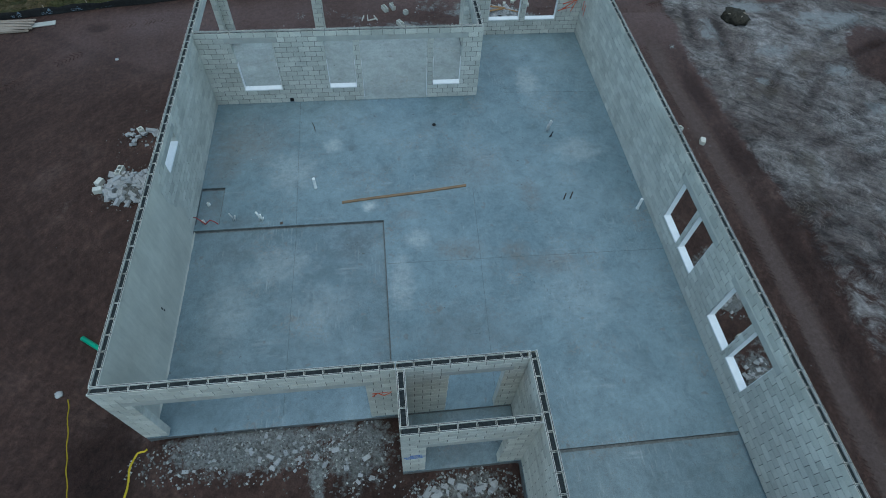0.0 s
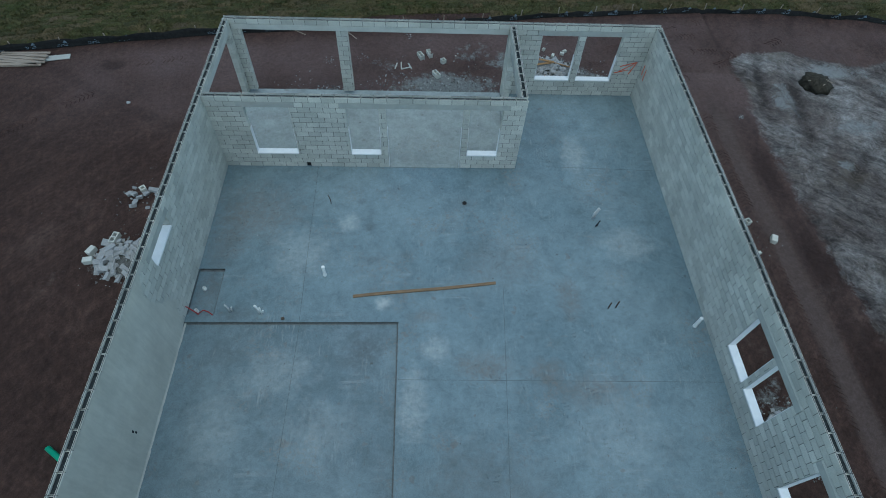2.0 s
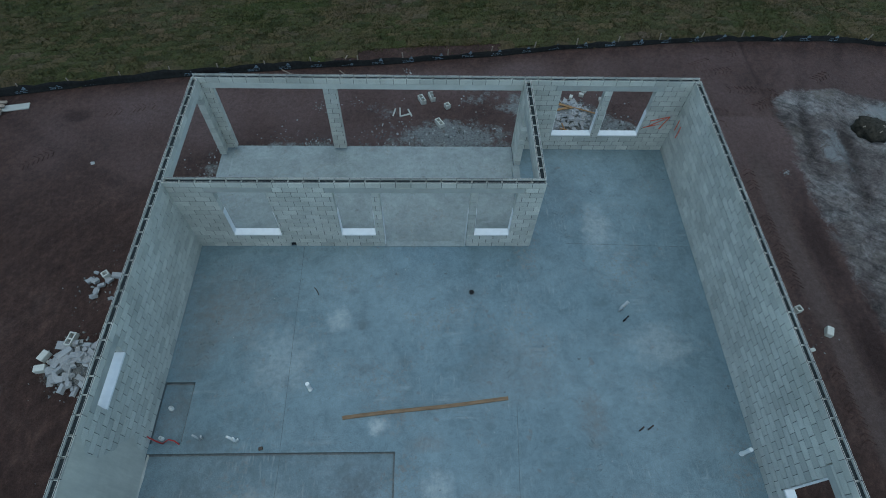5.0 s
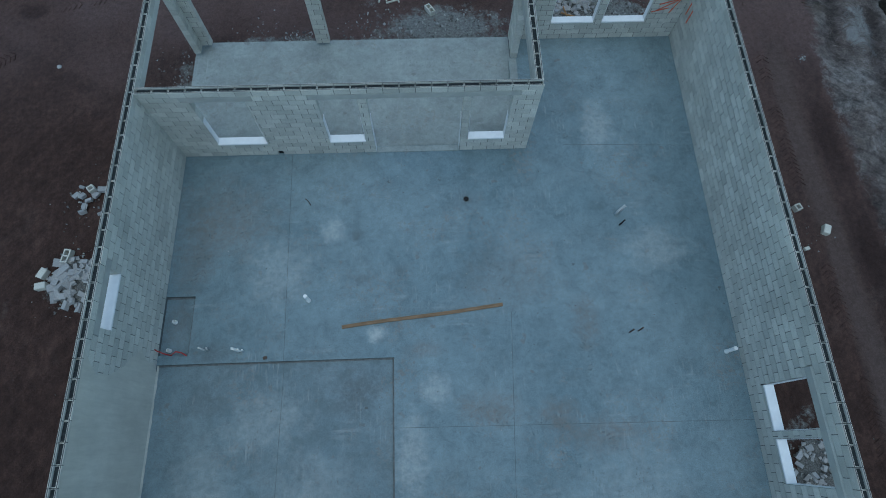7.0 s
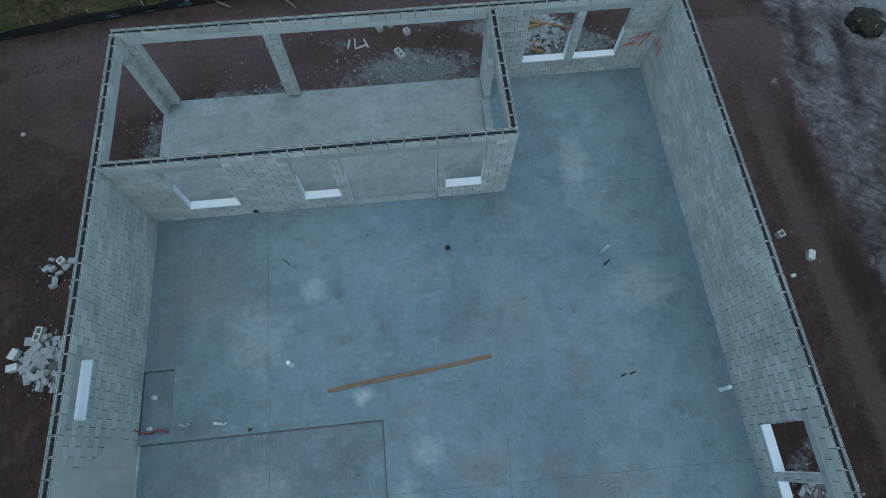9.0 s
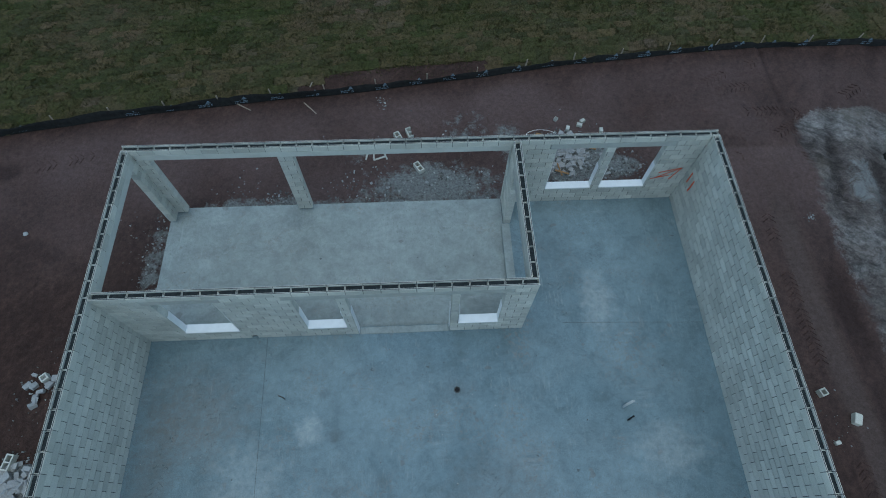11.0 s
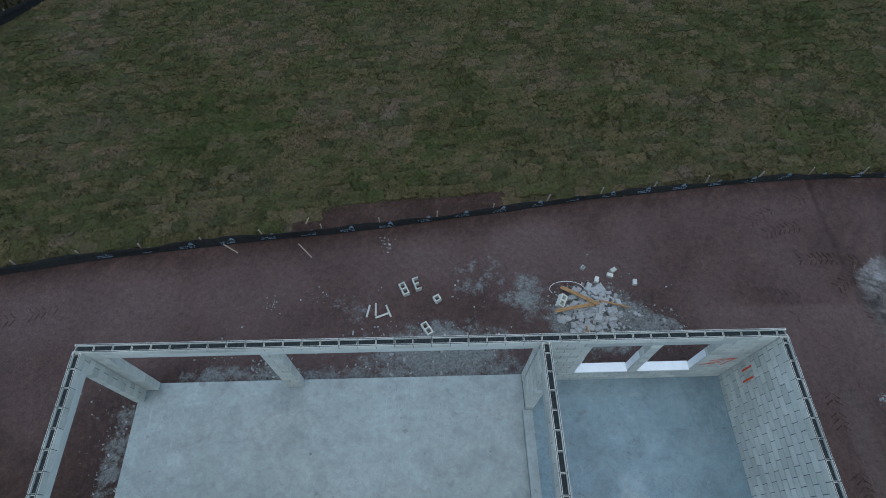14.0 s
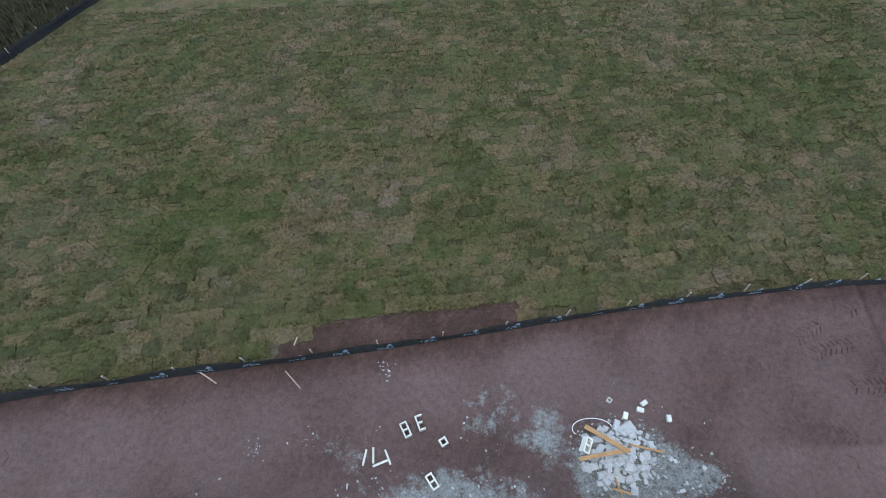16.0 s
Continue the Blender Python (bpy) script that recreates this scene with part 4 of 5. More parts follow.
# ---- turf and scrub ----
def turf_material(name, island):
    m = Mat(name, 0.95, 0.15)
    c = m.ramp(m.noise(0.2, 5, 0.7, distort=0.5), (0.3, (0.05, 0.055, 0.018)), (0.5, (0.075, 0.067, 0.031)), (0.7, (0.1, 0.08, 0.05)))
    v = m.ramp(m.rand(island), (0.0, (0.66, 0.74, 0.66)), (0.35, (0.88, 1.0, 0.8)), (0.7, (1.14, 1.04, 1.05)), (0.92, (1.42, 1.22, 1.3)), (1.0, (1.3, 1.2, 1.5)))
    c = m.mix(1.0, c, v, "MULTIPLY")
    c = m.mix(1.0, c, m.ramp(m.noise(11, 6, 0.85), (0.3, 0.5), (0.5, 1.0), (0.7, 1.6)), "MULTIPLY")
    c = m.mix(1.0, c, m.ramp(m.noise(4.5, 5, 0.8), (0.3, 0.72), (0.7, 1.3)), "MULTIPLY")
    c = m.mix(m.ramp(m.noise(2.3, 5, 0.7), (0.56, 0.0), (0.7, 0.55)), c, (0.105, 0.082, 0.056))
    return m.color(c).bump(m.noise(9, 6, 0.85), 0.1, 0.8).m


TURF = turf_material("turf_sod", False)
TURF_LAID = turf_material("turf_laid", True)


def sod_points(rng, w, h):
    """A sod's grid of points: uneven edges, a soft hump, and a skirt below."""
    out = []
    for j in range(4):
        for i in range(5):
            u, v = i / 4 - 0.5, j / 3 - 0.5
            rim = i in (0, 4) or j in (0, 3)
            out.append((u * w + rng.uniform(-0.05, 0.05), v * h + rng.uniform(-0.05, 0.05), (0.026 if rim else 0.042) + rng.uniform(-0.008, 0.008)))
    return out


SOD_FACES = [(j * 5 + i, j * 5 + i + 1, j * 5 + i + 6, j * 5 + i + 5) for j in range(3) for i in range(4)]
SOD_RIM = [0, 1, 2, 3, 4, 9, 14, 19, 18, 17, 16, 15, 10, 5]


def lay_sods():
    rng = random.Random(21)
    variants = []
    for k in range(10):
        p = sod_points(rng, 0.66, 0.5)
        f = SOD_FACES + [(SOD_RIM[i], SOD_RIM[i - 1], 19 + (i if i else 14), 20 + i) for i in range(14)]
        p = p + [(p[i][0], p[i][1], -0.06) for i in SOD_RIM]
        me = bpy.data.meshes.new("sod")
        me.from_pydata(p, [], f)
        me.materials.append(TURF)
        variants.append(me)
    verts, faces, singles = [], [], 0
    ca, sa = math.cos(0.11), math.sin(0.11)
    for j in range(-10, 80):
        for i in range(-36, 60):
            u = i * 0.61 + (j % 3) * 0.2 + rng.uniform(-0.07, 0.07)
            v = j * 0.43 + rng.uniform(-0.04, 0.04) + 0.04 * math.sin(i * 0.7 + j)
            x, y = u * ca - v * sa, 19.5 + u * sa + v * ca
            d = y - fence_y(x)
            if d < 0.22 or x < -16 or x > 34 or y > 52 or (3.0 < x < 10.4 and d < 1.1 - 0.12 * abs(x - 6.7)):
                continue
            if y > 28 and x < -11.3 + (y - 36.4) * 0.43:
                continue
            if rng.random() < 0.006:
                continue
            z = ground_z(x, y)
            slope = -0.155 if d > 3 else -0.155 * d / 3
            turn = 0.11 + rng.gauss(0, 0.11)
            if singles < 300 and d < 3.2 and -2 < x < 18:
                singles += 1
                ob = new("sod", variants[rng.randrange(10)])
                ob.parent = ground
                ob.matrix_basis = Matrix.Translation((x, y, z)) @ Euler((math.atan(slope), rng.uniform(-0.03, 0.03), turn)).to_matrix().to_4x4()
                continue
            p = sod_points(rng, 0.65 * rng.uniform(0.97, 1.1), 0.48 * rng.uniform(1.0, 1.12))
            n = len(verts)
            c, s = math.cos(turn), math.sin(turn)
            hi = rng.uniform(-0.006, 0.01)
            for px, py, pz in p:
                verts.append((x + px * c - py * s, y + px * s + py * c, z + pz + hi + slope * (px * s + py * c)))
            for k in SOD_RIM:
                a = verts[n + k]
                verts.append((a[0], a[1], a[2] - 0.09))
            faces += [tuple(n + q for q in f) for f in SOD_FACES]
            faces += [(n + SOD_RIM[k], n + SOD_RIM[k - 1], n + 19 + (k if k else 14), n + 20 + k) for k in range(14)]
    me = bpy.data.meshes.new("turf_sods")
    me.from_pydata(verts, [], faces)
    me.materials.append(TURF_LAID)
    ob = new("turf", me)
    return tagged(ob, "laid turf sods, patchy green and straw brown", "turf", kind="stuff")


turf = lay_sods()


def tufts(name, label, count, region, ok, blade, spread, mat, seed):
    rng = random.Random(seed)
    verts, faces = [], []
    x0, x1, y0, y1 = region
    made = 0
    while made < count:
        x, y = rng.uniform(x0, x1), rng.uniform(y0, y1)
        if not ok(x, y, rng):
            continue
        made += 1
        z = ground_z(x, y) + 0.02
        for _ in range(4):
            a = rng.uniform(0, 6.283)
            h = blade * rng.uniform(0.5, 1.3)
            dx, dy = spread * math.cos(a), spread * math.sin(a)
            w = 0.35 * spread
            ox, oy = rng.uniform(-spread, spread), rng.uniform(-spread, spread)
            n = len(verts)
            verts += [(x + ox - w * math.sin(a), y + oy + w * math.cos(a), z), (x + ox + w * math.sin(a), y + oy - w * math.cos(a), z), (x + ox + dx, y + oy + dy, z + h)]
            faces.append((n, n + 1, n + 2))
    me = bpy.data.meshes.new(name)
    me.from_pydata(verts, [], faces)
    me.materials.append(mat)
    return tagged(new(name, me), label, "grass", kind="stuff")


def on_turf(x, y, rng):
    f = fence_y(x)
    if y < f + 0.12:
        return False
    if 3.2 < x < 10.2 and y < f + 0.8 and rng.random() < 0.92:
        return False
    if y > 30 and x < -11.5 + (y - 36.4) * 0.43:
        return False
    v = noise.noise((x * 0.5, y * 0.5, 3)) + 0.5 * noise.noise((x * 2.1, y * 2.1, 8))
    return rng.random() < 0.55 + 0.6 * v


def in_scrub(x, y, rng):
    return y > 30 and x < -12.1 + (y - 36.4) * 0.43


grass = tufts("grass", "patchy green and straw-coloured turf laid as sods", 90000, (-15, 31, 19, 41), on_turf, 0.085, 0.035, BLADE, 3)
m = Mat("scrub_leaf", 0.85, 0.2)
SCRUB = m.color(m.mix(m.rand(True), (0.025, 0.027, 0.014), (0.085, 0.075, 0.04))).m
scrub = tufts("scrub", "dark tangled scrub behind the silt fence", 9000, (-22, -2, 30, 48), in_scrub, 0.35, 0.12, SCRUB, 4)


# ---- rubble and loose blocks ----
def chunk(rng, size):
    """A broken piece of block: a box with its corners knocked about."""
    bm = bmesh.new()
    a, b, c = size * rng.uniform(0.6, 1.25), size * rng.uniform(0.35, 0.7), size * rng.uniform(0.2, 0.45)
    vs = add_box(bm, -a / 2, -b / 2, -c / 2, a / 2, b / 2, c / 2)
    for v in vs:
        v.co += Vector((rng.uniform(-1, 1) * a, rng.uniform(-1, 1) * b, rng.uniform(-1, 1) * c)) * 0.1
    return bm


chunk_meshes = [mesh_of("fragment", chunk(random.Random(i), 1.0), RUBBLE) for i in range(14)]


def rubble_pile(label, cx, cy, rx, ry, high, big, small, seed, size=(0.1, 0.26)):
    rng = random.Random(seed)
    root = empty("rubble_pile", pose(cx, cy, ground_z(cx, cy)))
    tagged(root, label, "rubble")
    for i in range(big):
        r, a = rng.random() ** 0.6, rng.uniform(0, 6.283)
        x, y = rx * r * math.cos(a), ry * r * math.sin(a)
        s = rng.uniform(*size)
        z = ground_z(cx + x, cy + y) - ground_z(cx, cy) + high * (1 - r) ** 1.1 + 0.14 * s
        ob = new("fragment", rng.choice(chunk_meshes))
        ob.parent = root
        ob.matrix_basis = pose(x, y, z, rng.uniform(-35, 35), rng.uniform(-35, 35), rng.uniform(0, 360)) @ Matrix.Diagonal((s, s, s, 1))
    bm_v, bm_f = [], []
    cube = ((0, 3, 2, 1), (4, 5, 6, 7), (0, 1, 5, 4), (1, 2, 6, 5), (2, 3, 7, 6), (3, 0, 4, 7))
    for i in range(small):
        r, a = rng.random() ** 0.5 * 1.35, rng.uniform(0, 6.283)
        x, y = rx * r * math.cos(a), ry * r * math.sin(a)
        s = rng.uniform(0.012, 0.05)
        z = ground_z(cx + x, cy + y) - ground_z(cx, cy) + max(0, high * (1 - r)) + s * 0.3
        m3 = Euler((rng.uniform(0, 3), rng.uniform(0, 3), rng.uniform(0, 3))).to_matrix()
        n = len(bm_v)
        for sx, sy, sz in ((-1, -1, -1), (1, -1, -1), (1, 1, -1), (-1, 1, -1), (-1, -1, 1), (1, -1, 1), (1, 1, 1), (-1, 1, 1)):
            v = m3 @ Vector((sx * s * 0.7, sy * s * 0.5, sz * s * 0.35))
            bm_v.append((x + v.x, y + v.y, z + v.z))
        bm_f += [tuple(n + k for k in f) for f in cube]
    me = bpy.data.meshes.new("crumb_layer")
    me.from_pydata(bm_v, [], bm_f)
    me.materials.append(CRUMB)
    ob = new("crumb_layer", me)
    ob.parent = root
    tagged(ob, kind="stuff")
    if high < 0.1:
        return root
    # the mound of fines that carries the pieces
    bm = bmesh.new()
    rings, seg = 6, 20
    top = bm.verts.new((0, 0, high * 0.85))
    prev = [top]
    for k in range(1, rings + 1):
        r = k / rings
        ring = []
        for j in range(seg):
            a = 2 * math.pi * j / seg
            q = r * (1 + 0.18 * noise.noise((math.cos(a) * 1.5, math.sin(a) * 1.5, seed)))
            x, y = rx * q * math.cos(a), ry * q * math.sin(a)
            z = ground_z(cx + x, cy + y) - ground_z(cx, cy) + high * 0.85 * (1 - r) + 0.02 * noise.noise((x * 6, y * 6, seed)) - (0.05 if k == rings else 0)
            ring.append(bm.verts.new((x, y, z)))
        for j in range(seg):
            if len(prev) == 1:
                bm.faces.new((top, ring[j], ring[(j + 1) % seg]))
            else:
                bm.faces.new((prev[j], ring[j], ring[(j + 1) % seg], prev[(j + 1) % seg]))
        prev = ring
    part("mound", bm, FINES, root, smooth=True)
    return root


m = Mat("block_fines", 0.95, 0.2)
FINES = m.color(m.ramp(m.noise(30, 6, 0.8), (0.3, (0.05, 0.046, 0.042)), (0.5, (0.13, 0.13, 0.125)), (0.7, (0.3, 0.3, 0.29)))).bump(m.noise(40, 4), 0.02, 0.8).m

rubble_pile("heap of broken concrete blocks against the long wall", -2.5, 9.0, 0.8, 0.8, 0.22, 90, 160, 11, (0.14, 0.34))
rubble_pile("scatter of broken block pieces on the soil", -2.55, 11.55, 0.75, 0.55, 0.06, 16, 40, 12, (0.12, 0.3))
back_pile = rubble_pile("heap of broken block, offcuts and boards on the soil", 12.45, 18.85, 1.0, 0.85, 0.28, 190, 350, 13, (0.1, 0.27))
rubble_pile("spread of crushed block fines and small pieces", 14.1, 18.3, 0.9, 0.55, 0.03, 10, 200, 14, (0.06, 0.16))
rubble_pile("heap of broken blocks outside the window", 17.2, 3.2, 0.8, 0.9, 0.16, 70, 300, 15, (0.07, 0.22))
rubble_pile("heap of broken blocks below the window pair", 17.2, -0.3, 0.8, 1.0, 0.18, 85, 300, 16, (0.08, 0.26))
rubble_pile("crushed block rubble before the garage opening", 2.6, -0.75, 2.5, 0.5, 0.05, 44, 700, 17, (0.04, 0.17))
rubble_pile("crushed block rubble beside the entry", 5.2, -1.0, 1.0, 0.7, 0.03, 22, 400, 18, (0.05, 0.2))
rubble_pile("broken block pieces before the entry opening", 8.0, -2.2, 1.2, 0.5, 0.05, 36, 600, 19, (0.06, 0.24))
rubble_pile("fine block debris behind the porch slab", 7.4, 17.7, 2.2, 0.7, 0.02, 16, 350, 20, (0.04, 0.12))
rubble_pile("fine block debris beside a porch column", 3.3, 17.35, 0.6, 0.3, 0.02, 6, 120, 21, (0.04, 0.1))
rubble_pile("fine block debris along the porch slab edge", -0.4, 14.9, 0.35, 1.7, 0.03, 8, 140, 22, (0.04, 0.12))


def block_model(name, kind):
    """A whole two-cell block lying with its cells up, or what is left of one."""
    bm = bmesh.new()
    L, W, H, s = 0.397, 0.195, 0.19, 0.035
    if kind == "whole":
        for b in ((0, 0, L, s), (0, W - s, L, W), (0, s, s, W - s), (L / 2 - s / 2, s, L / 2 + s / 2, W - s), (L - s, s, L, W - s)):
            add_box(bm, b[0], b[1], 0, b[2], b[3], H)
    elif kind == "broken":
        for b in ((0, 0, L, s), (0, s, s, W), (L / 2 - s / 2, s, L / 2 + s / 2, W * 0.8), (L - s, s, L, W * 0.9)):
            add_box(bm, b[0], b[1], 0, b[2], b[3], H)
    elif kind == "half":
        for b in ((0, 0, W, s), (0, W - s, W, W), (0, s, s, W - s), (W - s, s, W, W - s)):
            add_box(bm, b[0], b[1], 0, b[2], b[3], H)
    elif kind == "shell":
        add_box(bm, 0, 0, 0, L, 0.05, H * 0.25)
    else:
        add_box(bm, 0, 0, 0, L * 0.75, W, H)
        bevelled(bm, 0.012)
    bmesh.ops.translate(bm, verts=bm.verts[:], vec=(-L / 2, -W / 2, 0))
    return mesh_of(name, bm, CMU)


BLOCKS = {k: block_model("concrete_block", k) for k in ("whole", "broken", "half", "shell", "solid")}
LOOSE = {"whole": "whole hollow concrete block lying on the soil", "broken": "broken hollow concrete block lying on the soil", "half": "half hollow concrete block on the soil",
         "shell": "pale face shell split from a block", "solid": "pale concrete block lying on its face"}
for kind, x, y, turn, tip in (("whole", 6.93, 19.68, 115, 0), ("broken", 7.32, 19.85, -70, 0), ("half", 8.0, 19.4, 30, 0), ("whole", 7.6, 18.4, 122, 0),
                              ("shell", 5.8, 19.05, 78, 0), ("shell", 6.02, 19.08, 92, 0), ("shell", 6.4, 19.0, 112, 0), ("shell", 6.25, 18.95, 20, 0),
                              ("whole", -2.95, 9.7, 80, 0), ("solid", -3.5, 9.25, 65, 0), ("solid", -3.45, 8.85, 10, 0), ("solid", 19.12, 9.9, 65, 0), ("half", 18.5, 10.62, 20, 0),
                              ("solid", 13.38, 20.2, 30, 0), ("solid", 13.25, 20.0, -20, 0), ("half", 12.48, 20.25, -40, 0), ("solid", 12.8, 19.9, 70, 0), ("solid", 13.95, 19.8, 85, 0),
                              ("whole", 11.55, 19.15, 65, 25), ("half", 17.0, 1.45, 20, 0), ("half", -2.6, 11.9, 40, 0), ("solid", 18.4, 9.3, 15, 0)):
    ob = new("concrete_block", BLOCKS[kind])
    sc = 0.62 if kind in ("solid", "half") and x > 12 and y > 19 else (0.5 if (x, y) == (18.4, 9.3) else 1.0)
    ob.matrix_basis = pose(x, y, ground_z(x, y) - 0.01 + (0.14 if tip else 0), tip, 0, turn) @ Matrix.Diagonal((sc, sc, sc, 1))
    tagged(ob, LOOSE[kind], "concrete block", group="loose blocks on the soil")


def crumbs_over(name, label, count, spots, seed, smin=0.015, smax=0.06, level=None):
    """Small bits strewn over an area, one piece of stuff."""
    rng = random.Random(seed)
    v, f = [], []
    cube = ((0, 3, 2, 1), (4, 5, 6, 7), (0, 1, 5, 4), (1, 2, 6, 5), (2, 3, 7, 6), (3, 0, 4, 7))
    for _ in range(count):
        cx, cy, rx, ry = rng.choice(spots)
        x, y = rng.gauss(cx, rx), rng.gauss(cy, ry)
        if level is None and (-0.05 < x < 15.7 and GF - 0.1 < y < 16.95):
            continue
        if level is None and y > fence_y(x) - 0.2:
            continue
        s = rng.uniform(smin, smax) * rng.uniform(0.4, 1)
        z = (ground_z(x, y) if level is None else level) + s * 0.25
        m3 = Euler((rng.uniform(-0.5, 0.5), rng.uniform(-0.5, 0.5), rng.uniform(0, 3))).to_matrix()
        n = len(v)
        for sx, sy, sz in ((-1, -1, -1), (1, -1, -1), (1, 1, -1), (-1, 1, -1), (-1, -1, 1), (1, -1, 1), (1, 1, 1), (-1, 1, 1)):
            q = m3 @ Vector((sx * s * rng.uniform(0.5, 1), sy * s * rng.uniform(0.4, 0.7), sz * s * 0.35))
            v.append((x + q.x, y + q.y, z + q.z))
        f += [tuple(n + k for k in c) for c in cube]
    me = bpy.data.meshes.new(name)
    me.from_pydata(v, [], f)
    me.materials.append(CRUMB)
    return tagged(new(name, me), label, "debris", kind="stuff")


crumbs_over("block_crumbs", "pale block crumbs strewn over the brown soil", 420,
            [(7.5, 19, 2.0, 1.0), (8.8, 19.3, 0.8, 0.8), (3.0, 19.3, 0.12, 0.12), (4.35, 19.6, 0.15, 0.12), (6.4, 21.3, 0.1, 0.2), (1.8, 17.9, 0.6, 0.25), (-0.9, 15.3, 0.4, 1.0), (-1.4, 16.6, 0.5, 0.4),
             (3.5, -1.8, 2.2, 0.6), (-2.8, 10.3, 0.5, 1.4), (17.4, 2.2, 0.8, 2.2), (18.5, 9.7, 0.25, 0.35), (13.5, 19.6, 1.0, 0.6), (10.0, 19.0, 0.8, 0.8), (20.1, 16.1, 0.08, 0.08), (4, -1.5, 2.5, 0.5)], 31, 0.012, 0.045)
crumbs_over("gravel", "broken block gravel before the garage opening", 900, [(1.6, -0.55, 0.9, 0.25), (3.4, -0.6, 1.0, 0.25), (5.0, -0.7, 0.7, 0.3), (8.0, -2.0, 0.8, 0.25)], 33, 0.012, 0.05)
crumbs_over("floor_crumbs", "small dark and pale crumbs on the slab", 420, [(5, 9.5, 3.5, 2.0), (12, 7, 2.0, 3.5), (9, 4, 3.5, 2.5), (8, 11, 4, 1)], 32, 0.006, 0.022, 0.0)


def board(name, label, a, b, w, t, mat, lift=0.0, group=""):
    a, b = Vector(a), Vector(b)
    d = b - a
    bm = boxes((0, -w / 2, 0, d.length, w / 2, t))
    bmesh.ops.subdivide_edges(bm, edges=[e for e in bm.edges if e.calc_length() > 0.5], cuts=6)
    for v in bm.verts:
        v.co.y += 0.012 * math.sin(v.co.x * 1.7)
    rot = d.to_track_quat("X", "Z").to_matrix().to_4x4()
    ob = new(name, mesh_of(name, bm, mat))
    ob.matrix_basis = Matrix.Translation(a + Vector((0, 0, lift))) @ rot
    return tagged(ob, label, "board", group)


timber = board("timber", "long stained pine timber lying on the slab", (4.95, 7.32, 0.002), (9.28, 7.79, 0.002), 0.09, 0.04, TIMBER)
for a, b, w in (((11.35, 18.8, 0.16), (12.65, 18.95, 0.3), 0.1), ((11.65, 19.62, 0.06), (12.55, 18.92, 0.34), 0.11), ((12.7, 19.1, 0.16), (13.6, 18.9, 0.02), 0.05), ((12.1, 18.1, 0.08), (12.55, 17.95, 0.05), 0.05), ((12.2, 18.35, 0.1), (12.3, 17.9, 0.05), 0.04)):
    g0, g1 = ground_z(a[0], a[1]), ground_z(b[0], b[1])
    board("pine_offcut", "light pine offcut lying across the rubble heap", (a[0], a[1], g0 + a[2] + 0.08), (b[0], b[1], g1 + b[2] + 0.08), w, 0.03, PINE, 0, "boards on the heap")
for a, b in (((1.15, 21.45), (1.75, 21.05)), ((3.6, 21.35), (4.05, 20.85)), ((3.75, 22.1), (3.85, 22.45))):
    board("thin_stake", "loose grey wooden stake lying by the silt fence", (*a, ground_z(*a) + 0.01), (*b, ground_z(*b) + 0.01), 0.035, 0.025, OLD_WOOD, 0, "loose stakes")

hose = tube([(11.6 + 0.55 * math.cos(t) + 0.25, 19.55 + 0.28 * math.sin(t), ground_z(12, 19.5) + 0.05 + 0.03 * t) for t in np.linspace(-0.4, 3.6, 18)], 0.008, 6)
tagged(part("cable", hose, PVC, None, smooth=True), "thin white bent cable lying by the rubble heap", "cable")

# lumber stack and sheet by the fence
stack = empty("lumber_stack", pose(-9.75, 18.95, ground_z(-9.75, 18.95)))
tagged(stack, "untidy stack of weathered boards on the soil", "lumber")
rng = random.Random(5)
for k in range(12):
    bm = boxes((-0.95, -0.06, 0, 0.95, 0.06, 0.035))
    part("stacked_board", bm, OLD_WOOD, stack, at=pose(rng.uniform(-0.15, 0.15), -0.5 + 0.16 * (k % 6) + rng.uniform(-0.03, 0.03), 0.04 * (k // 6) + 0.02, 0, 0, rng.uniform(-7, 7)))
sheet = tagged(part("sheet", bevelled(boxes((-0.6, -0.16, 0, 0.6, 0.16, 0.04)), 0.008), LINTEL, None, at=pose(-8.45, 19.1, ground_z(-8.45, 19.1) + 0.01, 0, 0, 12)), "pale flat sheet lying on the soil", "sheet")


# ---- services standing in the slab ----
def stub_pipe(x, y, h, r, mat, label, tilt=(0, 0), z=0.0, coupling=True):
    root = part("stub_pipe", open_pipe(r, h), mat, None, smooth=False, at=pose(x, y, z, tilt[0], tilt[1], 0))
    tagged(root, label, "pipe")
    if h > 0.3:
        part("cap", tube([(0, 0, h - 0.03), (0, 0, h + 0.012)], r * 1.04, 14), mat, root)
    if coupling:
        part("collar", open_pipe(r * 1.18, 0.05, r * 0.2), mat, root, at=pose(0, 0, h * 0.0 + 0.002))
    return root


stub_pipe(4.04, 8.08, 0.45, 0.05, PVC, "white plastic waste pipe standing in the slab", (0, 0))
stub_pipe(15.1, 6.33, 0.5, 0.05, PVC, "white plastic pipe standing near the block wall", (0, 0))
stub_pipe(0.5, 7.62, 0.12, 0.05, PVC, "short white pipe in the bath recess", (0, 0), -0.09)
stub_pipe(0.45, 6.86, 0.14, 0.045, PVC, "short white drain pipe at the recess edge", (0, 0), -0.09)


def conduit_group(x, y, stems, label, mat, base=True):
    root = empty("conduit_stubs", pose(x, y, 0))
    tagged(root, label, "conduit")
    for dx, dy, h, lx, ly, r in stems:
        r *= 1.5
        part("stem", tube([(dx, dy, 0.0), (dx, dy, h * 0.5), (dx + lx * 0.6, dy + ly * 0.6, h * 0.85), (dx + lx, dy + ly, h)], r, 8), mat, root, smooth=True)
    return root


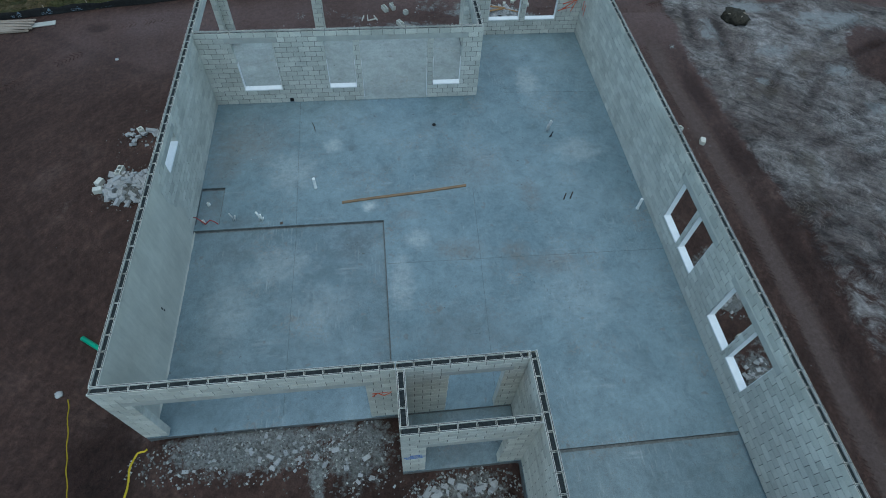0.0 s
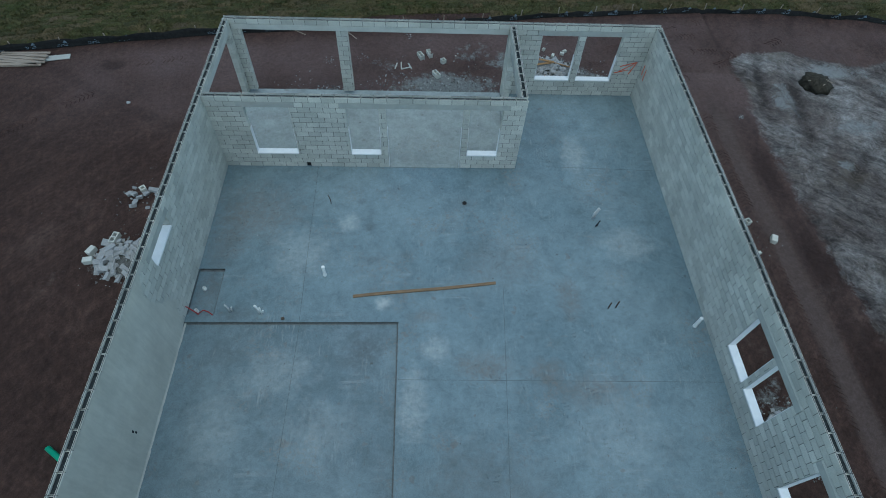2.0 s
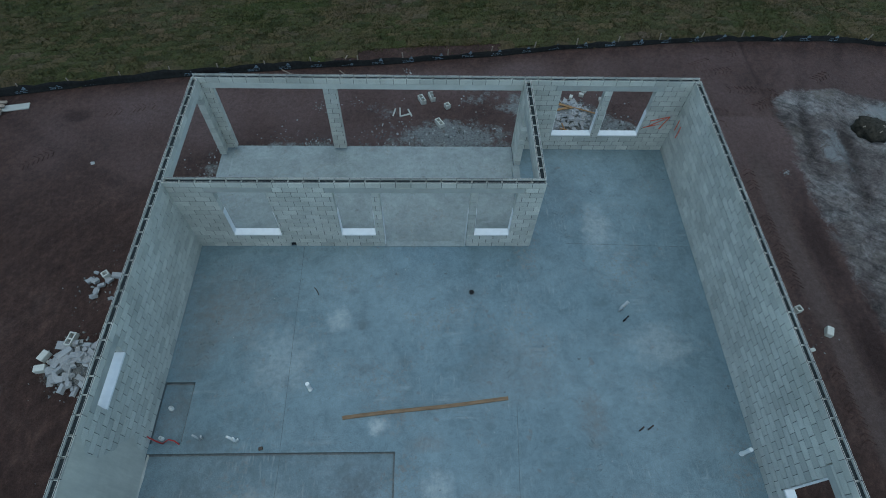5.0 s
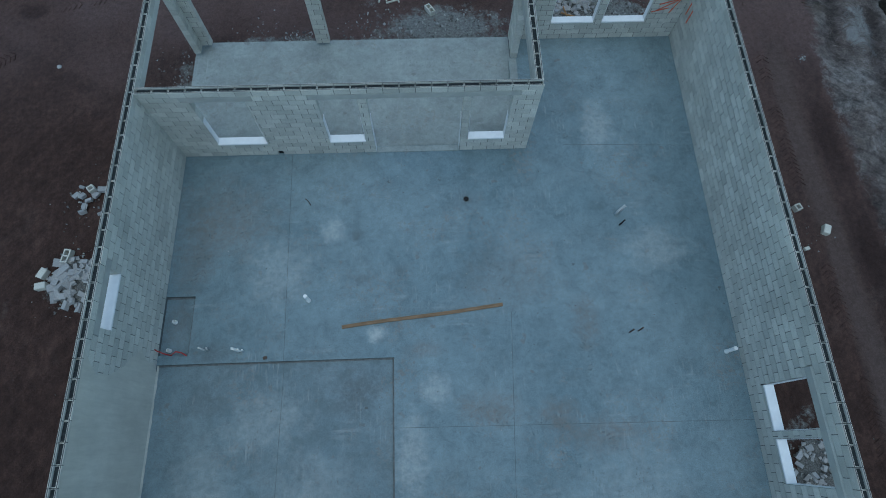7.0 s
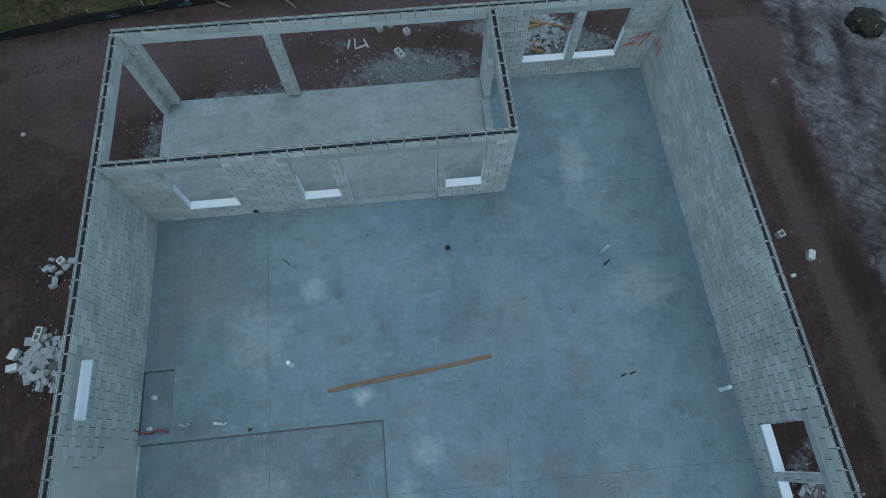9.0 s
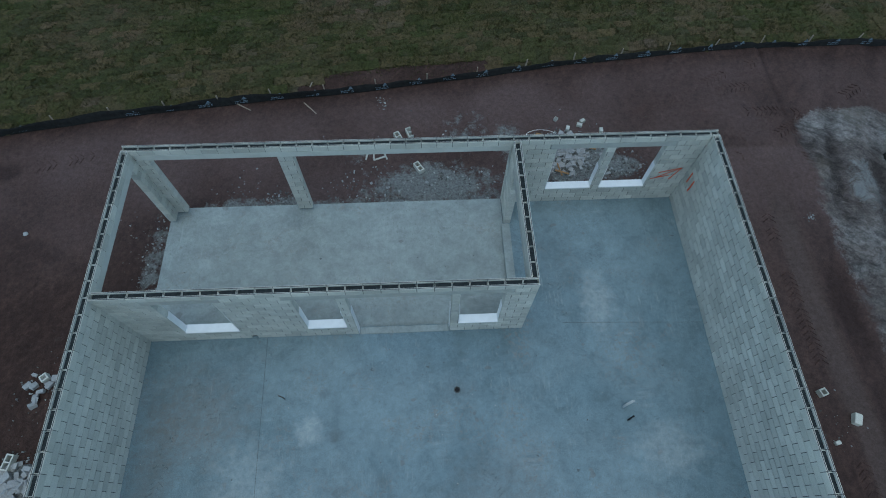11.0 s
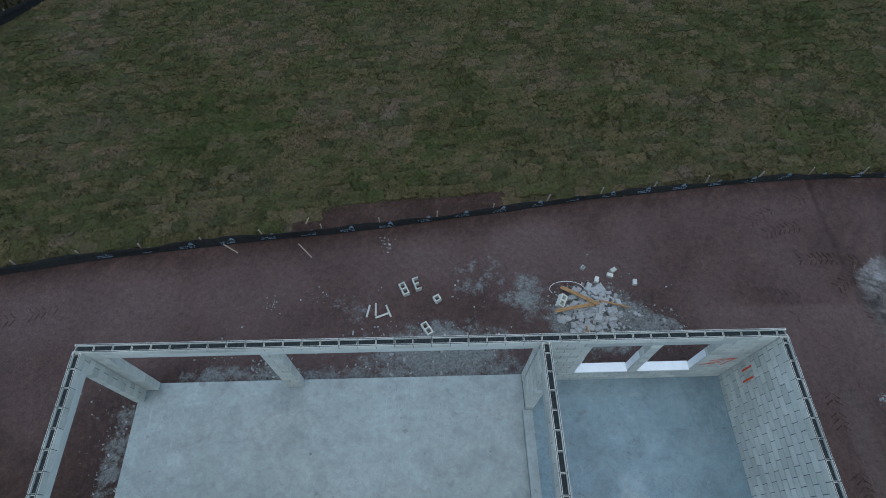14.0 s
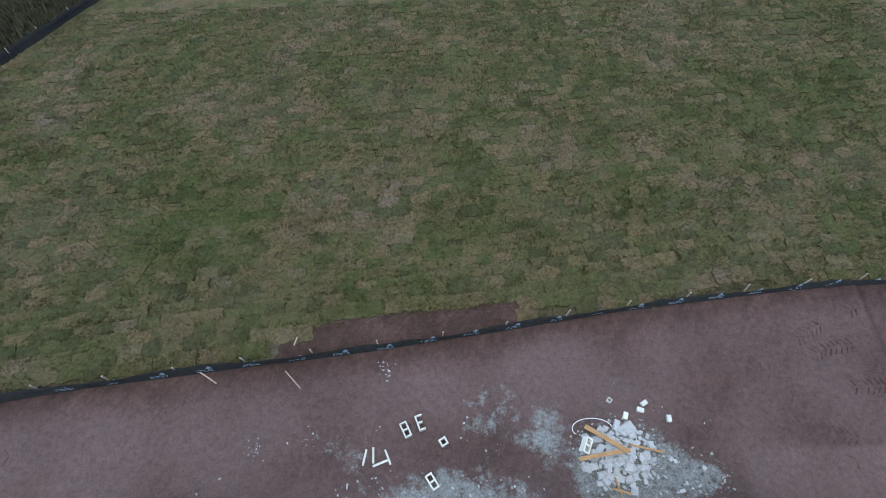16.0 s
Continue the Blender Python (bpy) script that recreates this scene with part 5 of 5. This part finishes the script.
conduit_group(1.42, 6.82, [(0, 0, 0.36, -0.06, 0.02, 0.016), (0.06, 0.02, 0.2, 0.03, 0.02, 0.016)], "grey conduit stubs by the slab edge", CONDUIT)
conduit_group(2.28, 6.78, [(0, 0, 0.42, -0.05, 0.0, 0.022), (0.06, -0.02, 0.3, 0.0, 0.02, 0.018), (0.1, 0.01, 0.12, 0.02, 0, 0.018)], "white and grey conduit stubs by the slab edge", PVC)
conduit_group(12.78, 10.38, [(0, 0, 0.5, 0.08, 0.03, 0.022), (0.05, 0.02, 0.42, 0.09, 0.02, 0.02), (-0.04, -0.02, 0.32, 0.03, 0.02, 0.02)], "bundle of grey conduits standing in the slab", CONDUIT)
conduit_group(12.86, 10.06, [(0, 0, 0.22, 0.05, 0.03, 0.015), (-0.05, -0.03, 0.1, 0.02, 0.0, 0.015)], "small dark conduit stub in the slab", BLACK)
conduit_group(12.62, 6.93, [(0, 0, 0.3, 0.02, 0.02, 0.014), (0.24, 0.03, 0.32, 0.02, 0.02, 0.014)], "two thin dark conduits standing in the slab", STEEL, False)
conduit_group(3.95, 10.92, [(0, 0, 0.42, -0.05, 0.0, 0.009)], "thin dark steel bar standing in the slab", STEEL)
for pts in ([(0.2, 6.86, 0.22), (0.3, 6.8, 0.3), (0.45, 6.74, 0.18), (0.55, 6.72, 0.01)], [(0.55, 6.74, 0.02), (0.7, 6.8, 0.12), (0.82, 6.78, 0.06), (0.95, 6.7, 0.012)]):
    tagged(part("water_tube", tube(pts, 0.016, 8), RED, None, smooth=True), "red plastic water tube at the recess", "tube")
drain = empty("floor_drain", pose(8.45, 10.98, 0.0))
tagged(drain, "dark round drain in a stained patch of slab", "drain")
bm = bmesh.new()
bmesh.ops.create_circle(bm, cap_ends=True, radius=0.09, segments=20, matrix=Matrix.Translation((0, 0, 0.003)))
part("soil_patch", bm, JOINT, drain)
part("drain_pipe", open_pipe(0.065, 0.03, 0.012), BLACK, drain)
tagged(part("rust_cap", bevelled(boxes((-0.05, -0.04, 0, 0.05, 0.04, 0.05)), 0.01), STEEL, None, at=pose(2.98, 6.58, 0, 0, 0, 20)), "small rusty cap on the slab edge", "cap")

# ---- odds and ends outside ----
gz = ground_z(-2.3, 2.9)
tagged(part("green_pipe", tube([(-2.52, 3.1, gz + 0.1), (-1.9, 2.68, gz + 0.08), (-1.2, 2.2, gz + 0.06)], 0.07, 12), GREEN, None, smooth=True), "green plastic drain pipe lying by the wall", "pipe")
for pts, w in (([(-0.05, -0.28), (-0.5, -0.34), (-0.42, -1.35), (-0.5, -2.2)], 0.022), ([(-2.45, 1.3), (-2.2, 0.3), (-2.05, -0.5), (-1.8, -1.3), (-1.5, -2.2)], 0.008)):
    fine = round_line(pts, 3)
    bm = bmesh.new()
    rows = []
    for i, (x, y) in enumerate(fine):
        a, b = fine[max(i - 1, 0)], fine[min(i + 1, len(fine) - 1)]
        d = Vector((b[0] - a[0], b[1] - a[1])).normalized()
        z = ground_z(x, y) + 0.03 + 0.03 * math.sin(i)
        rows.append([bm.verts.new((x - d.y * w, y + d.x * w, z)), bm.verts.new((x + d.y * w, y - d.x * w, z + 0.02)), bm.verts.new((x + d.y * w, y - d.x * w, z + 0.016)), bm.verts.new((x - d.y * w, y + d.x * w, z - 0.004))])
    for a, b in zip(rows, rows[1:]):
        for k in range(4):
            bm.faces.new((a[k], a[(k + 1) % 4], b[(k + 1) % 4], b[k]))
    tagged(part("warning_tape", bm, YELLOW, None), "yellow plastic tape lying on the soil", "tape")
for x, y, s in ((-2.75, 1.46, 0.1), (24.1, 18.15, 0.6), (-4.6, 16.38, 0.07)):
    bm = bmesh.new()
    bmesh.ops.create_icosphere(bm, subdivisions=3, radius=s)
    for v in bm.verts:
        v.co *= 1 + 0.45 * noise.noise(v.co * 2.6 / s)
        v.co.z *= 0.55
    clod = s > 0.5
    ob = part("soil_clod" if clod else "pale_stone", bm, GROUND_CLOD if clod else RUBBLE, None, smooth=True, at=pose(x, y, ground_z(x, y) + 0.2 * s))
    tagged(ob, "dark lumpy clod of roots and soil" if clod else "small pale stone on the brown soil", "clod" if clod else "stone")
    if clod:
        rng = random.Random(9)
        for _ in range(9):
            a, r = rng.uniform(0, 6.283), rng.uniform(0.1, 0.35)
            p = Vector((r * math.cos(a), r * math.sin(a), 0.12))
            q = p + Vector((rng.uniform(-0.3, 0.3), rng.uniform(-0.35, 0.05), rng.uniform(0.05, 0.22)))
            part("root", tube([p, (p + q) / 2 + Vector((0, 0, 0.06)), q], 0.018, 6), OLD_WOOD, ob, "thin pale root")


# ---- dried mud left on the slab by tyres ----
m = Mat("dried_mud", 0.95, 0.15)
MUD = m.color(m.ramp(m.noise(12, 5), (0.3, (0.15, 0.135, 0.12)), (0.7, (0.21, 0.195, 0.18)))).m
m.t.links.new(m.ramp(m.noise(2.2, 8, 0.85), (0.5, 0.0), (0.66, 0.42)), m.b.inputs["Alpha"])


def mud_prints(lines, width, pitch):
    rng = random.Random(14)
    verts, faces = [], []
    for line in lines:
        pts = along(line, pitch)
        for p, nxt in zip(pts, pts[1:]):
            d = (nxt - p).normalized()
            n = Vector((-d.y, d.x))
            for side in (-1, 1):
                a, b = p + n * side * 0.04, p + n * side * width * rng.uniform(0.35, 0.5) - d * 0.1
                w = d * rng.uniform(0.015, 0.03)
                k = len(verts)
                for q in (a - w, b - w, b + w, a + w):
                    verts.append((q.x, q.y, 0.0015))
                faces.append((k, k + 1, k + 2, k + 3) if side < 0 else (k + 3, k + 2, k + 1, k))
    me = bpy.data.meshes.new("mud_prints")
    me.from_pydata(verts, [], faces)
    me.materials.append(MUD)
    return tagged(new("mud_prints", me), "faint brown tyre prints dried on the slab", "mud", kind="stuff")


mud_prints([[(11.6, 8.0), (11.45, 6.6), (11.1, 5.4)], [(10.9, 4.9), (9.9, 4.6), (8.2, 5.1)], [(12.8, 3.0), (11.9, 4.1), (10.9, 4.7)], [(12.2, 2.2), (11.2, 3.6), (10.2, 4.4)], [(9.4, 3.2), (8.6, 1.9)], [(11.35, 15.0), (11.5, 13.2), (11.3, 11.8)], [(12.85, 15.9), (12.7, 14.2)],
            [(1.0, 8.8), (1.1, 10.2), (2.0, 11.2), (3.0, 11.5)], [(2.0, 9.4), (2.3, 10.3), (3.0, 10.9)], [(0.7, 11.8), (1.6, 11.4), (2.4, 10.4)], [(9.0, 9.6), (9.3, 8.0), (9.9, 6.2)]], 0.42, 0.13)


# ---- sprayed marks on the walls ----
def strokes(parent, mat, label, lines, w):
    """Flat paint strokes on a wall; points (along, up), lying on the room face."""
    bm = bmesh.new()
    for a, b in lines:
        a, b = Vector(a), Vector(b)
        d = (b - a).normalized()
        n = Vector((-d.y, d.x)) * w
        vs = []
        for y in (-0.0035, -0.0055):
            vs.append([bm.verts.new((p.x, y, p.y)) for p in (a - n, b - n * 0.7, b + n * 0.7, a + n)])
        bm.faces.new(vs[1])
        for k in range(4):
            bm.faces.new((vs[0][k], vs[0][(k + 1) % 4], vs[1][(k + 1) % 4], vs[1][k]))
    return part("paint_mark", bm, mat, parent, label)


strokes(wall_north, ORANGE, "orange sprayed arrow mark", [((14.55, 1.12), (15.2, 1.6)), ((14.6, 1.4), (15.2, 1.6)), ((15.02, 1.05), (15.2, 1.6)), ((14.45, 1.1), (14.95, 1.25))], 0.022)
strokes(wall_garage, ORANGE, "orange sprayed scribble", [((5.85, 1.5), (5.98, 1.72)), ((5.98, 1.72), (6.12, 1.52)), ((6.12, 1.52), (6.3, 1.68)), ((5.85, 1.7), (6.32, 1.72))], 0.022)
strokes(wall_entry_front, BLUE, "blue sprayed scribble", [((0.06, 1.3), (0.55, 1.34)), ((0.1, 1.2), (0.5, 1.22)), ((0.2, 1.42), (0.48, 1.44))], 0.03)
eb = bmesh.new()
for a, b, z0, z1 in ((16.2, 16.25, 1.1, 1.6), (16.45, 16.5, 1.2, 1.65)):
    add_box(eb, XR - 0.006, a, z0, XR - 0.0035, b, z1)
tagged(part("paint_mark", eb, ORANGE, None), "orange sprayed strokes on the block wall", "paint mark", kind="structure")
